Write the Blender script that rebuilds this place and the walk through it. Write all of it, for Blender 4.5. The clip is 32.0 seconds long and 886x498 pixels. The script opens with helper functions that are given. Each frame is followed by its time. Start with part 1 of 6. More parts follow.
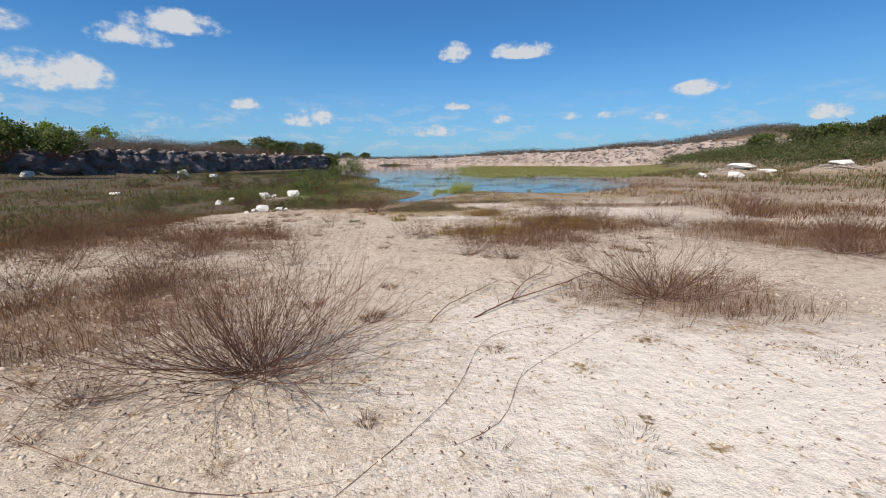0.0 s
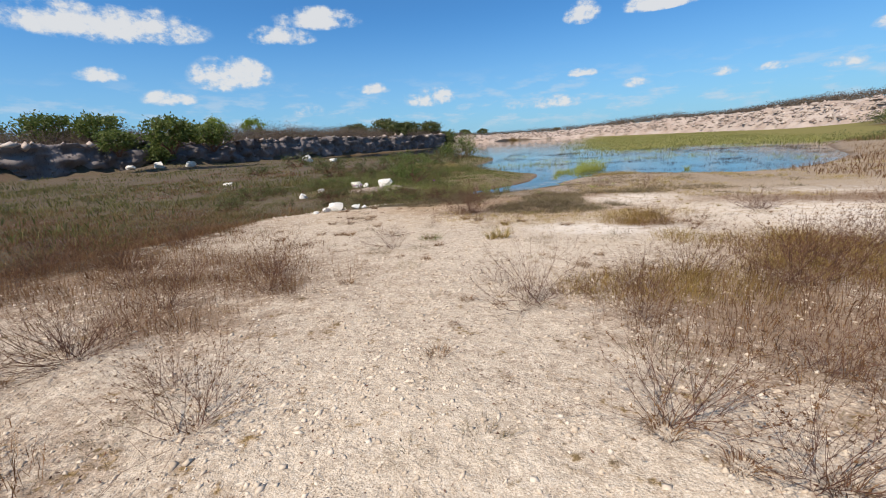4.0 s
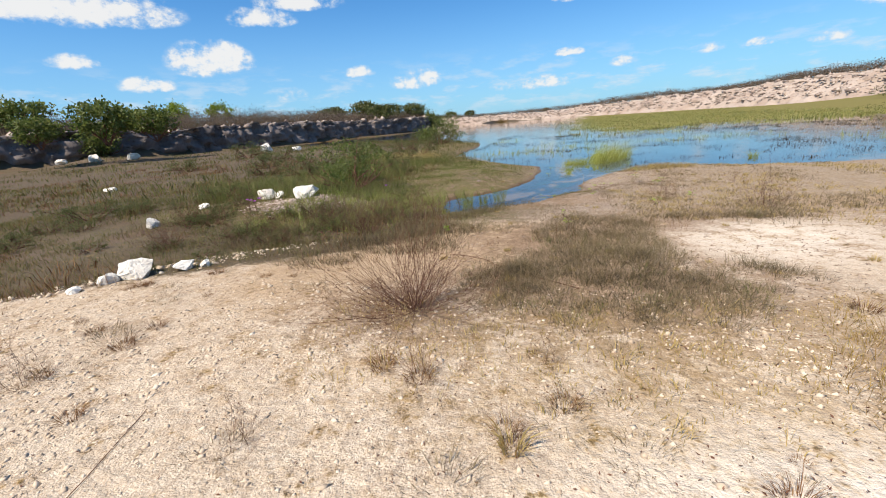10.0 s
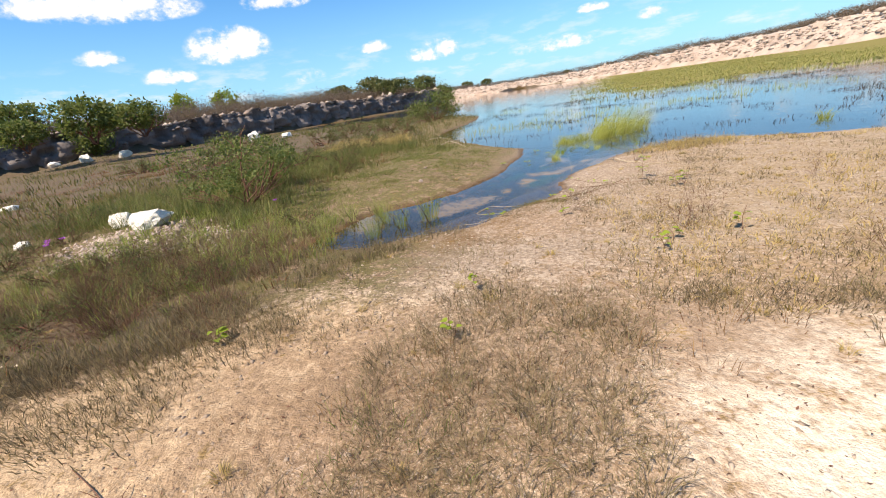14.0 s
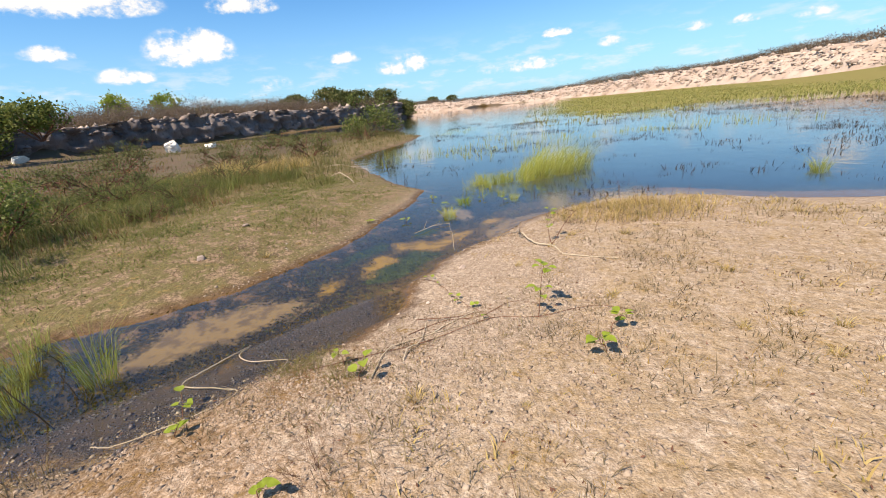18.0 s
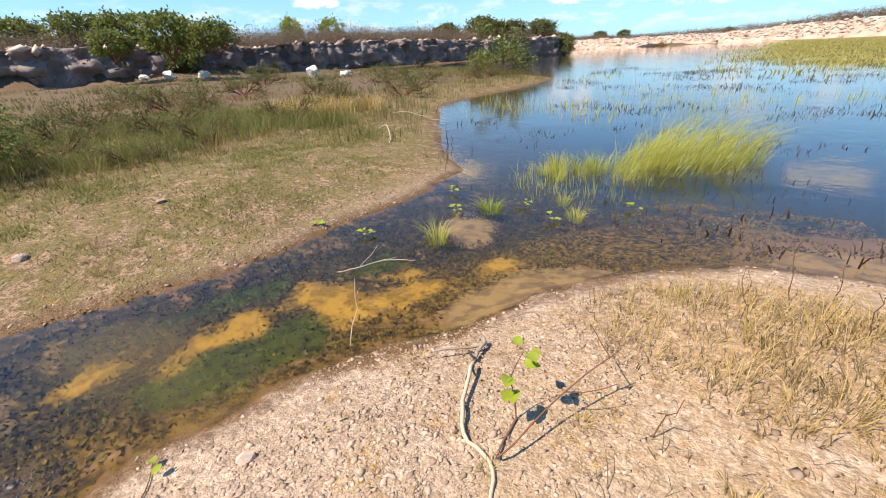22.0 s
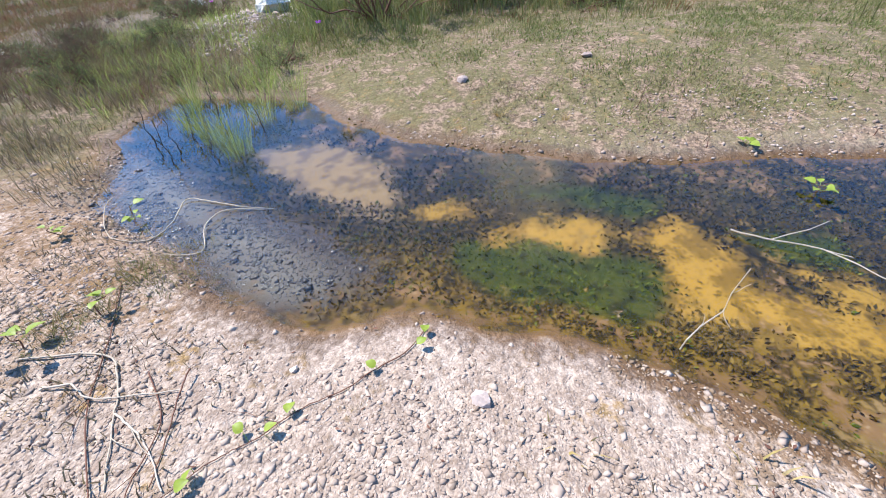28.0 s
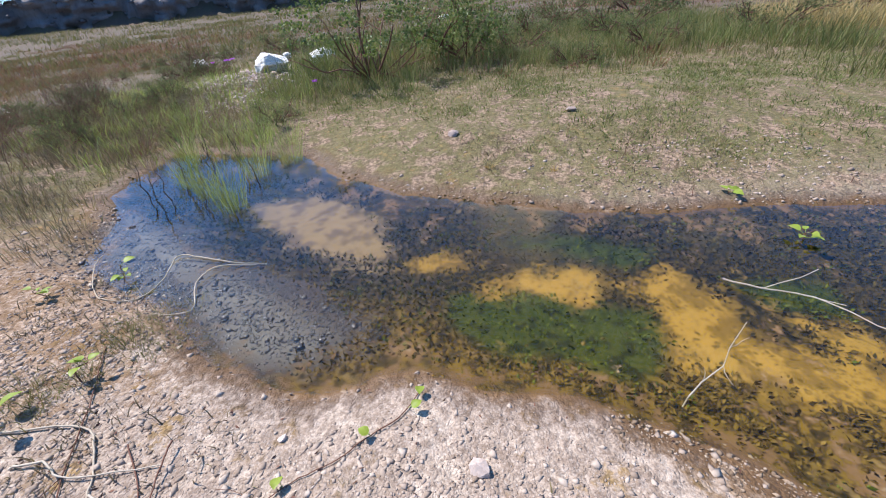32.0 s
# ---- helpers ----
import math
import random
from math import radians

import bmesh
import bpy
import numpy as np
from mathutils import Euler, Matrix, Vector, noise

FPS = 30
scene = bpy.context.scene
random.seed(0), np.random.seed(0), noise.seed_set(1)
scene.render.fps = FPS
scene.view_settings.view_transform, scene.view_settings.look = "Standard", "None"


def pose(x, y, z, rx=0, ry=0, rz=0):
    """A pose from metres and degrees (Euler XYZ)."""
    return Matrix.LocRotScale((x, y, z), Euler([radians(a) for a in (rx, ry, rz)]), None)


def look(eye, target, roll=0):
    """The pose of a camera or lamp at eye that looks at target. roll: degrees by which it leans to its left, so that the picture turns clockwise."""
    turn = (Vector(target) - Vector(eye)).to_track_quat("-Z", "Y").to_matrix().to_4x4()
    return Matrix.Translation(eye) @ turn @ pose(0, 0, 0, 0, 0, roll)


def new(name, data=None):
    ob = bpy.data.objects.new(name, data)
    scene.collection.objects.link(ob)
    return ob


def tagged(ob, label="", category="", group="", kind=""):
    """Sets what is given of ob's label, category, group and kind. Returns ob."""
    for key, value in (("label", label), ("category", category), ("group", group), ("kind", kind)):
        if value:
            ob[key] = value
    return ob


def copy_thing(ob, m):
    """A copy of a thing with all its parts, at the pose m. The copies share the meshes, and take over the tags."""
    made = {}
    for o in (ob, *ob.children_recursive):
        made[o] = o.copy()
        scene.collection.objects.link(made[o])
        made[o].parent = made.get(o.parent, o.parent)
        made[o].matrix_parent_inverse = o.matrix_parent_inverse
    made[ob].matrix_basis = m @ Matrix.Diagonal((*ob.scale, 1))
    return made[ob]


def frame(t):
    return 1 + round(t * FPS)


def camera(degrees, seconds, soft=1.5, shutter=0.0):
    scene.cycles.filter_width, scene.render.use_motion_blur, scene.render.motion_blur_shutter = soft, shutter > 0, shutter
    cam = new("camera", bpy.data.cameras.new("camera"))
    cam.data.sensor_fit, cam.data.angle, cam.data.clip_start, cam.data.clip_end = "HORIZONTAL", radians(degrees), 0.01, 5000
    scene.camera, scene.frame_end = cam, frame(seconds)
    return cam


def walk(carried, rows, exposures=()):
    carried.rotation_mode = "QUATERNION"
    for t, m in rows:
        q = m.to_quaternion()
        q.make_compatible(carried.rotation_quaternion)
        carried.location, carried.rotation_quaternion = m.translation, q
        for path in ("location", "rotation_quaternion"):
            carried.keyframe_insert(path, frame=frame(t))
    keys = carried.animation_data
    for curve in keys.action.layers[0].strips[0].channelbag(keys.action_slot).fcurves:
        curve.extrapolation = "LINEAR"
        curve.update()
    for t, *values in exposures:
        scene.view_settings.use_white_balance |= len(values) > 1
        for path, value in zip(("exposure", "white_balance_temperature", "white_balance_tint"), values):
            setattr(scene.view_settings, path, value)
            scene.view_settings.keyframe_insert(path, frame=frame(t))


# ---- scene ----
# seconds, x, y, z, heading, pitch, lean
cam = camera(95.27, 32.0, soft=1.0)
PATH = [
    (0, -0.034, 0.925, 2.101, -0.60, -12.20, -0.42),
    (0.5, 0.048, 1.466, 2.113, 4.88, -14.58, -0.02),
    (1, 0.057, 2.058, 2.158, 7.61, -12.78, -0.81),
    (1.5, 0.117, 2.652, 2.111, 12.98, -14.43, -2.75),
    (2, 0.113, 3.153, 2.101, 15.75, -14.07, -2.19),
    (2.5, 0.112, 3.618, 2.179, 17.87, -14.34, -3.24),
    (4.5, -0.310, 5.875, 2.193, 14.35, -15.13, -3.33),
    (5, -0.513, 6.515, 2.146, 4.40, -14.50, -5.42),
    (5.5, -0.693, 7.035, 2.077, -1.92, -19.12, -3.46),
    (6, -0.854, 7.542, 2.128, -8.23, -18.01, -0.36),
    (6.5, -0.934, 8.095, 2.131, -12.39, -20.59, -2.85),
    (7, -0.911, 8.607, 2.127, -5.59, -19.63, -4.47),
    (7.5, -1.010, 9.094, 2.122, -0.56, -15.90, -1.41),
    (8, -1.266, 9.645, 2.190, 14.32, -12.39, -4.33),
    (8.5, -1.269, 10.214, 2.184, 20.25, -12.47, -6.71),
    (9, -1.224, 10.864, 2.145, 13.44, -14.46, -3.92),
    (9.5, -1.119, 11.407, 2.109, 12.15, -13.33, -5.56),
    (10, -1.023, 11.918, 2.073, 15.16, -17.30, -4.47),
    (10.5, -0.766, 12.436, 2.126, 10.77, -14.92, -5.11),
    (11, -0.581, 12.944, 2.073, 13.42, -15.87, -5.70),
    (11.5, -0.406, 13.501, 2.021, 9.01, -16.19, -5.12),
    (12, -0.328, 14.043, 1.984, 9.96, -16.59, -6.53),
    (12.5, -0.196, 14.547, 1.983, 17.56, -19.48, -10.01),
    (13, -0.004, 15.183, 1.914, 11.65, -18.62, -6.08),
    (13.5, 0.012, 15.706, 1.900, 17.91, -18.68, -6.59),
    (14, 0.159, 16.265, 1.917, 19.49, -20.44, -8.67),
    (14.5, 0.370, 16.928, 1.932, 7.25, -17.76, -4.57),
    (16.5, 0.744, 19.075, 1.785, 17.06, -23.05, -5.27),
    (17, 0.853, 19.655, 1.751, 15.79, -25.23, -2.32),
    (17.5, 1.039, 20.147, 1.792, 14.20, -20.32, -6.27),
    (18, 1.239, 20.620, 1.789, 14.22, -19.24, -5.95),
    (18.5, 1.404, 21.142, 1.826, 8.87, -15.41, -1.53),
    (19, 1.491, 21.528, 1.771, 18.41, -17.55, -1.98),
    (19.5, 1.710, 22.002, 1.809, 23.72, -15.09, -4.26),
    (20, 1.946, 22.586, 1.778, 10.63, -15.52, -0.13),
    (20.5, 2.131, 23.053, 1.765, 10.30, -17.22, -3.04),
    (21, 2.243, 23.484, 1.734, 14.61, -19.32, -3.80),
    (21.5, 2.104, 23.872, 1.716, 16.83, -21.86, 1.18),
    (22, 1.882, 24.225, 1.674, 34.34, -25.72, -3.26),
    (22.5, 1.633, 24.534, 1.656, 51.80, -27.06, -4.90),
    (23, 1.346, 24.786, 1.584, 53.18, -31.34, 4.60),
    (23.5, 1.250, 24.832, 1.559, 65.04, -38.32, 1.29),
    (24, 1.260, 24.836, 1.558, 73.18, -38.83, -2.09),
    (24.5, 1.275, 24.837, 1.544, 76.82, -40.01, -3.98),
    (25, 1.265, 24.828, 1.553, 79.52, -39.73, -4.32),
    (25.5, 1.259, 24.807, 1.561, 81.60, -39.43, -3.32),
    (26, 1.250, 24.758, 1.571, 86.37, -38.45, -3.72),
    (26.5, 1.263, 24.687, 1.586, 93.47, -34.82, -3.93),
    (28.5, 1.224, 24.672, 1.512, 90.72, -41.13, -5.14),
    (29, 1.211, 24.708, 1.511, 88.37, -42.01, -5.12),
    (29.5, 1.205, 24.700, 1.510, 89.32, -41.98, -5.46),
    (30, 1.196, 24.688, 1.509, 91.61, -41.55, -5.90),
    (30.5, 1.189, 24.722, 1.512, 88.34, -40.26, -5.82),
    (31, 1.194, 24.744, 1.527, 85.15, -39.44, -5.17),
    (31.5, 1.196, 24.714, 1.545, 87.64, -38.47, -5.24),
    (32, 1.195, 24.681, 1.573, 90.95, -33.11, -5.30),
]
EXPOSURE = [(0, 0.0, 6450, 10), (2.5, 0.08, 6450, 10), (5, 0.2, 6700, 10), (7, 0.2, 6700, 10), (10, 0.42, 6850, 10), (14, 0.78, 7400, 12), (17, 0.7, 7500, 13), (19.5, 0.8, 7700, 14), (22.2, 1.0, 7600, 16), (24.5, 1.2, 5850, 13), (27, 1.2, 5700, 13), (29.5, 1.08, 5700, 13), (32, 0.9, 5800, 14)]
walk(cam, [(t, pose(x, y, z, 90 + pitch, 0, heading) @ pose(0, 0, 0, 0, 0, lean)) for t, x, y, z, heading, pitch, lean in PATH], EXPOSURE)
# ---- end of the path ----
V = Vector
RNG = np.random.default_rng(7)

# ---- world and sun ----
SUN_AZ, SUN_EL = -148.0, 55.0            # degrees from +y towards +x; above the horizon
world = bpy.data.worlds.new("sky")
scene.world = world
world.use_nodes = True
wt = world.node_tree
wt.nodes.clear()


def nd(tree, kind, ins=None, **props):
    """A node with its properties and inputs; an input is a value or another node's socket."""
    n = tree.nodes.new(kind)
    for k, v in props.items():
        if k == "operation":
            n.operation = v
        elif k == "use_clamp":
            n.use_clamp = v
        elif k == "data_type":
            n.data_type = v
        elif k == "blend_type":
            n.blend_type = v
        elif k == "interpolation_type":
            n.interpolation_type = v
        elif k == "attribute_name":
            n.attribute_name = v
    for k, v in (ins or {}).items():
        s = n.inputs[k]
        if isinstance(v, bpy.types.NodeSocket):
            tree.links.new(v, s)
        else:
            s.default_value = v
    return n


def mth(tree, op, a, b=0.0, c=0.0, clamp=False):
    n = nd(tree, "ShaderNodeMath", {0: a, 1: b, 2: c}, operation=op, use_clamp=clamp)
    return n.outputs[0]


def mixc(tree, f, a, b, blend="MIX"):
    n = nd(tree, "ShaderNodeMix", data_type="RGBA", blend_type=blend)
    for s, v in ((n.inputs[0], f), (n.inputs[6], a), (n.inputs[7], b)):
        if isinstance(v, bpy.types.NodeSocket):
            tree.links.new(v, s)
        else:
            s.default_value = v if not isinstance(v, tuple) or len(v) == 4 else (*v, 1)
    return n.outputs[2]


def maprange(tree, v, a, b, c=0.0, d=1.0, smooth=True):
    n = nd(tree, "ShaderNodeMapRange", {0: v, 1: a, 2: b, 3: c, 4: d}, interpolation_type="SMOOTHSTEP" if smooth else "LINEAR")
    return n.outputs[0]


def noise_tex(tree, vec, scale, detail=4.0, rough=0.55):
    n = nd(tree, "ShaderNodeTexNoise", {"Scale": scale, "Detail": detail, "Roughness": rough})
    if vec is not None:
        tree.links.new(vec, n.inputs["Vector"])
    return n.outputs[0]


sky = nd(wt, "ShaderNodeTexSky")
sky.sky_type, sky.sun_disc = "NISHITA", False
sky.sun_elevation, sky.sun_rotation = radians(SUN_EL), radians(SUN_AZ)
sky.air_density, sky.dust_density, sky.ozone_density = 1.0, 0.4, 2.5
# fair-weather clouds: heading, height, half width, half height in degrees
CLOUDS = [(-51.4, 13.4, 7.9, 1.7), (-30.3, 15.0, 4.7, 1.1), (-34.8, 13.1, 3.5, 1.0), (-41.0, 8.9, 4.2, 1.8), (-53.2, 8.5, 2.2, 0.7), (-47.8, 6.3, 2.6, 0.8),
          (-24.1, 7.0, 1.8, 0.7), (-16.8, 5.8, 3.8, 1.2), (-32.7, 4.7, 1.8, 0.8), (2.4, 13.7, 2.0, 1.1), (11.0, 13.7, 4.0, 0.9), (2.6, 7.2, 1.7, 0.5),
          (8.9, 5.6, 1.6, 0.7), (-1.6, 4.1, 5.3, 0.8), (17.4, 5.7, 1.5, 0.5), (22.0, 5.6, 1.3, 0.45), (27.2, 5.2, 1.8, 0.5), (31.9, 8.0, 3.2, 0.8), (43.0, 4.7, 1.8, 0.8)]
gen = nd(wt, "ShaderNodeTexCoord").outputs["Generated"]
sep = nd(wt, "ShaderNodeSeparateXYZ", {0: gen})
az = mth(wt, "MULTIPLY", mth(wt, "ARCTAN2", sep.outputs[0], sep.outputs[1]), 180 / math.pi)
el = mth(wt, "MULTIPLY", mth(wt, "ARCSINE", sep.outputs[2]), 180 / math.pi)
density = 0.0
for ca, ce, cw, ch in CLOUDS:
    u = mth(wt, "DIVIDE", mth(wt, "SUBTRACT", az, ca), cw * 1.25)
    rise = mth(wt, "SUBTRACT", el, ce - 0.35 * ch)
    v = mth(wt, "MAXIMUM", mth(wt, "DIVIDE", rise, ch * 1.75), mth(wt, "DIVIDE", rise, -0.85 * ch))
    r2 = mth(wt, "ADD", mth(wt, "MULTIPLY", u, u), mth(wt, "MULTIPLY", v, v))
    weight = 1.0 if ce > 6.5 else 0.72
    density = mth(wt, "MAXIMUM", mth(wt, "MULTIPLY", mth(wt, "SUBTRACT", 1.0, r2), weight), density)
stretched = nd(wt, "ShaderNodeCombineXYZ", {0: mth(wt, "MULTIPLY", az, 0.2), 1: mth(wt, "MULTIPLY", el, 0.26), 2: 0.0}).outputs[0]
wob, wob2 = noise_tex(wt, stretched, 1.4, 6.0, 0.6), noise_tex(wt, stretched, 5.0, 6.0, 0.62)
lumps = mth(wt, "ADD", mth(wt, "MULTIPLY", mth(wt, "SUBTRACT", wob, 0.5), 2.6), mth(wt, "MULTIPLY", mth(wt, "SUBTRACT", wob2, 0.5), 1.2))
cover = maprange(wt, mth(wt, "ADD", mth(wt, "MULTIPLY", density, 1.1), mth(wt, "MULTIPLY", mth(wt, "MULTIPLY", lumps, 1.25), mth(wt, "MINIMUM", mth(wt, "MULTIPLY", density, 3.0), 1.0))), 0.1, 1.0)
# the same fair-weather clouds go on over the rest of the sky
over = nd(wt, "ShaderNodeCombineXYZ", {0: mth(wt, "DIVIDE", sep.outputs[0], mth(wt, "MAXIMUM", sep.outputs[2], 0.2)), 1: mth(wt, "DIVIDE", sep.outputs[1], mth(wt, "MAXIMUM", sep.outputs[2], 0.2)), 2: 6.1}).outputs[0]
aloft = mth(wt, "MULTIPLY", maprange(wt, noise_tex(wt, over, 1.5, 6.0, 0.58), 0.53, 0.68), maprange(wt, el, 21.0, 28.0))
cover = mth(wt, "MAXIMUM", cover, mth(wt, "MULTIPLY", aloft, 0.9))
# faint small clouds low over the horizon
low = mth(wt, "MULTIPLY", maprange(wt, el, 0.5, 2.5), maprange(wt, el, 9.5, 4.0))
wide = nd(wt, "ShaderNodeCombineXYZ", {0: mth(wt, "MULTIPLY", az, 0.15), 1: mth(wt, "MULTIPLY", el, 0.5), 2: 3.0}).outputs[0]
faint = mth(wt, "MULTIPLY", mth(wt, "MULTIPLY", maprange(wt, noise_tex(wt, wide, 1.6, 6.0, 0.6), 0.48, 0.68), low), 0.5)
cover = mth(wt, "MINIMUM", mth(wt, "MAXIMUM", mth(wt, "MULTIPLY", cover, 0.92), faint), 1.0)
haze = mth(wt, "MULTIPLY", maprange(wt, el, 16.0, -1.0), 0.6)
blue = mixc(wt, 1.0, sky.outputs[0], (0.66, 1.42, 2.05, 1), "MULTIPLY")
hazed = mixc(wt, haze, blue, (4.5, 7.8, 11.6, 1))
white = mixc(wt, maprange(wt, cover, 0.3, 0.95), (8.4, 9.8, 11.4, 1), (11.2, 11.4, 11.6, 1))
clouded = mixc(wt, cover, hazed, white)
back = nd(wt, "ShaderNodeBackground", {"Color": clouded, "Strength": 0.06})
nd(wt, "ShaderNodeOutputWorld", {0: back.outputs[0]})

sun = new("sun", bpy.data.lights.new("sun", "SUN"))
sun.data.energy, sun.data.angle, sun.data.color = 5.0, radians(0.6), (1.0, 0.92, 0.815)
sun_way = V((math.sin(radians(SUN_AZ)) * math.cos(radians(SUN_EL)), math.cos(radians(SUN_AZ)) * math.cos(radians(SUN_EL)), math.sin(radians(SUN_EL))))
sun.matrix_world = look(sun_way * 200, (0, 0, 0))


# ---- materials ----
def material(name):
    m = bpy.data.materials.new(name)
    m.use_nodes = True
    t = m.node_tree
    t.nodes.clear()
    out = nd(t, "ShaderNodeOutputMaterial")
    bsdf = nd(t, "ShaderNodeBsdfPrincipled")
    t.links.new(bsdf.outputs[0], out.inputs[0])
    return m, t, bsdf


def rgba(c):
    return (*c, 1.0)


def object_place(t):
    return nd(t, "ShaderNodeTexCoord").outputs["Object"]


def world_place(t):
    return nd(t, "ShaderNodeNewGeometry").outputs["Position"]


def stone_material(name, pale, dark, stain, scale=3.0, bump=0.6, rough=0.9, upright=1.0):
    m, t, b = material(name)
    p = nd(t, "ShaderNodeVectorMath", {0: world_place(t), 1: (1.0, 1.0, upright)}, operation="MULTIPLY").outputs[0]
    big, fine = noise_tex(t, p, scale * 0.3, 5), noise_tex(t, p, scale * 4, 6, 0.65)
    c = mixc(t, maprange(t, big, 0.35, 0.68), rgba(pale), rgba(stain))
    c = mixc(t, maprange(t, fine, 0.52, 0.78), c, rgba(dark))
    t.links.new(c, b.inputs["Base Color"])
    b.inputs["Roughness"].default_value = rough
    h = nd(t, "ShaderNodeBump", {"Strength": bump, "Distance": 0.04, "Height": fine})
    t.links.new(h.outputs[0], b.inputs["Normal"])
    return m


def plant_material(name, stops, translucent=0.25, rough=0.7, by_object=False, waver=0.35):
    """Leaves, blades and stems: colours spread over the pieces, with a drift over the ground."""
    m, t, b = material(name)
    g = nd(t, "ShaderNodeObjectInfo").outputs["Random"] if by_object else nd(t, "ShaderNodeNewGeometry").outputs["Random Per Island"]
    p = world_place(t)
    drift = noise_tex(t, p, 0.9, 3)
    f = mth(t, "ADD", mth(t, "MULTIPLY", g, 1 - waver), mth(t, "MULTIPLY", mth(t, "SUBTRACT", mth(t, "MULTIPLY", drift, 2.2), 0.6), waver), clamp=True)
    ramp = nd(t, "ShaderNodeValToRGB", {0: f})
    e = ramp.color_ramp.elements
    while len(e) < len(stops):
        e.new(0.5)
    for i, c in enumerate(stops):
        e[i].position, e[i].color = i / (len(stops) - 1), rgba(c)
    fine = noise_tex(t, p, 60, 2)
    c = mixc(t, maprange(t, fine, 0.3, 0.75, 0.0, 0.35), ramp.outputs[0], mixc(t, 1.0, ramp.outputs[0], (0.55, 0.5, 0.45, 1), "MULTIPLY"))
    t.links.new(c, b.inputs["Base Color"])
    b.inputs["Roughness"].default_value = rough
    b.inputs["Specular IOR Level"].default_value = 0.6 if rough < 0.4 else (0.02 if "weed" in name else 0.2)
    if translucent:
        tr = nd(t, "ShaderNodeBsdfTranslucent", {0: c})
        mx = nd(t, "ShaderNodeMixShader", {0: translucent, 1: b.outputs[0], 2: tr.outputs[0]})
        t.links.new(mx.outputs[0], t.nodes["Material Output"].inputs[0])
    return m


def attr(t, name):
    return nd(t, "ShaderNodeAttribute", attribute_name=name).outputs["Fac"]


def ground_material():
    """Cream gravel, pale sand, brown litter, olive sward, orange mud and dark weed, each over its own stretch of ground."""
    m, t, b = material("quarry_ground")
    p = world_place(t)
    n1, n2, n3 = noise_tex(t, p, 0.55, 4), noise_tex(t, p, 4.5, 5, 0.6), noise_tex(t, p, 26, 4, 0.6)
    n4 = noise_tex(t, p, 90, 3, 0.6)
    bent = nd(t, "ShaderNodeVectorMath", {0: p, 1: nd(t, "ShaderNodeTexNoise", {"Vector": p, "Scale": 9.0, "Detail": 3.0}).outputs["Color"]})
    vor = nd(t, "ShaderNodeTexVoronoi", {"Vector": bent.outputs[0], "Scale": 31.0})
    vor3 = nd(t, "ShaderNodeTexVoronoi", {"Vector": bent.outputs[0], "Scale": 13.0})
    vor2 = nd(t, "ShaderNodeTexVoronoi", {"Vector": bent.outputs[0], "Scale": 73.0})
    edge = mth(t, "MULTIPLY", mth(t, "SUBTRACT", mth(t, "ADD", mth(t, "MULTIPLY", n2, 0.6), mth(t, "MULTIPLY", n3, 0.4)), 0.5), 2.6)

    def zone(name, soft=0.22, push=0.8):
        return maprange(t, mth(t, "ADD", attr(t, name), mth(t, "MULTIPLY", edge, push)), 0.5 - soft, 0.5 + soft)

    stone = mixc(t, maprange(t, vor.outputs["Color"], 0.15, 0.9), (0.68, 0.555, 0.42, 1), (0.8, 0.69, 0.55, 1))
    # gaps between stones slightly darkened in colour, for the shade in crevices
    gravel = mixc(t, maprange(t, vor.outputs["Distance"], 0.45, 0.8, 0.0, 0.35), stone, (0.5, 0.385, 0.275, 1))
    gravel = mixc(t, maprange(t, n1, 0.42, 0.68, 0.0, 0.5), gravel, (0.78, 0.655, 0.51, 1))
    gravel = mixc(t, maprange(t, n2, 0.54, 0.72, 0.0, 0.45), gravel, (0.5, 0.39, 0.295, 1))
    gravel = mixc(t, mth(t, "MULTIPLY", maprange(t, n4, 0.56, 0.66, 0.0, 0.75), maprange(t, noise_tex(t, p, 1.3, 4), 0.48, 0.6)), gravel, (0.3, 0.22, 0.15, 1))
    gravel = mixc(t, mth(t, "MULTIPLY", maprange(t, noise_tex(t, p, 22.0, 5, 0.7), 0.53, 0.62, 0.0, 0.7), maprange(t, noise_tex(t, p, 0.8, 5, 0.6), 0.46, 0.6)), gravel, (0.4, 0.3, 0.22, 1))
    # sparse dark specks painted in for the small shadows of stones
    gravel = mixc(t, maprange(t, noise_tex(t, p, 48.0, 2, 0.5), 0.66, 0.72, 0.0, 0.75), gravel, (0.2, 0.145, 0.1, 1))
    sand = mixc(t, n2, (0.84, 0.755, 0.645, 1), (0.74, 0.64, 0.525, 1))
    sand = mixc(t, maprange(t, n3, 0.6, 0.78, 0.0, 0.3), sand, (0.52, 0.4, 0.28, 1))
    c = mixc(t, zone("sand"), gravel, sand)
    clay = mixc(t, n2, (0.6, 0.42, 0.25, 1), (0.46, 0.32, 0.185, 1))
    c = mixc(t, mth(t, "MULTIPLY", zone("clay", 0.4), 0.75), c, clay)
    litter = mixc(t, n3, (0.36, 0.235, 0.145, 1), (0.19, 0.12, 0.072, 1))
    litter = mixc(t, maprange(t, n2, 0.5, 0.75, 0.0, 0.6), litter, (0.48, 0.36, 0.27, 1))
    c = mixc(t, mth(t, "MULTIPLY", zone("litter", 0.35), 0.85), c, litter)
    sward = mixc(t, n3, (0.062, 0.052, 0.02, 1), (0.11, 0.075, 0.042, 1))
    sward = mixc(t, maprange(t, n1, 0.45, 0.65), sward, (0.09, 0.05, 0.03, 1))
    sward = mixc(t, maprange(t, n2, 0.6, 0.78, 0.0, 0.5), sward, (0.24, 0.165, 0.11, 1))
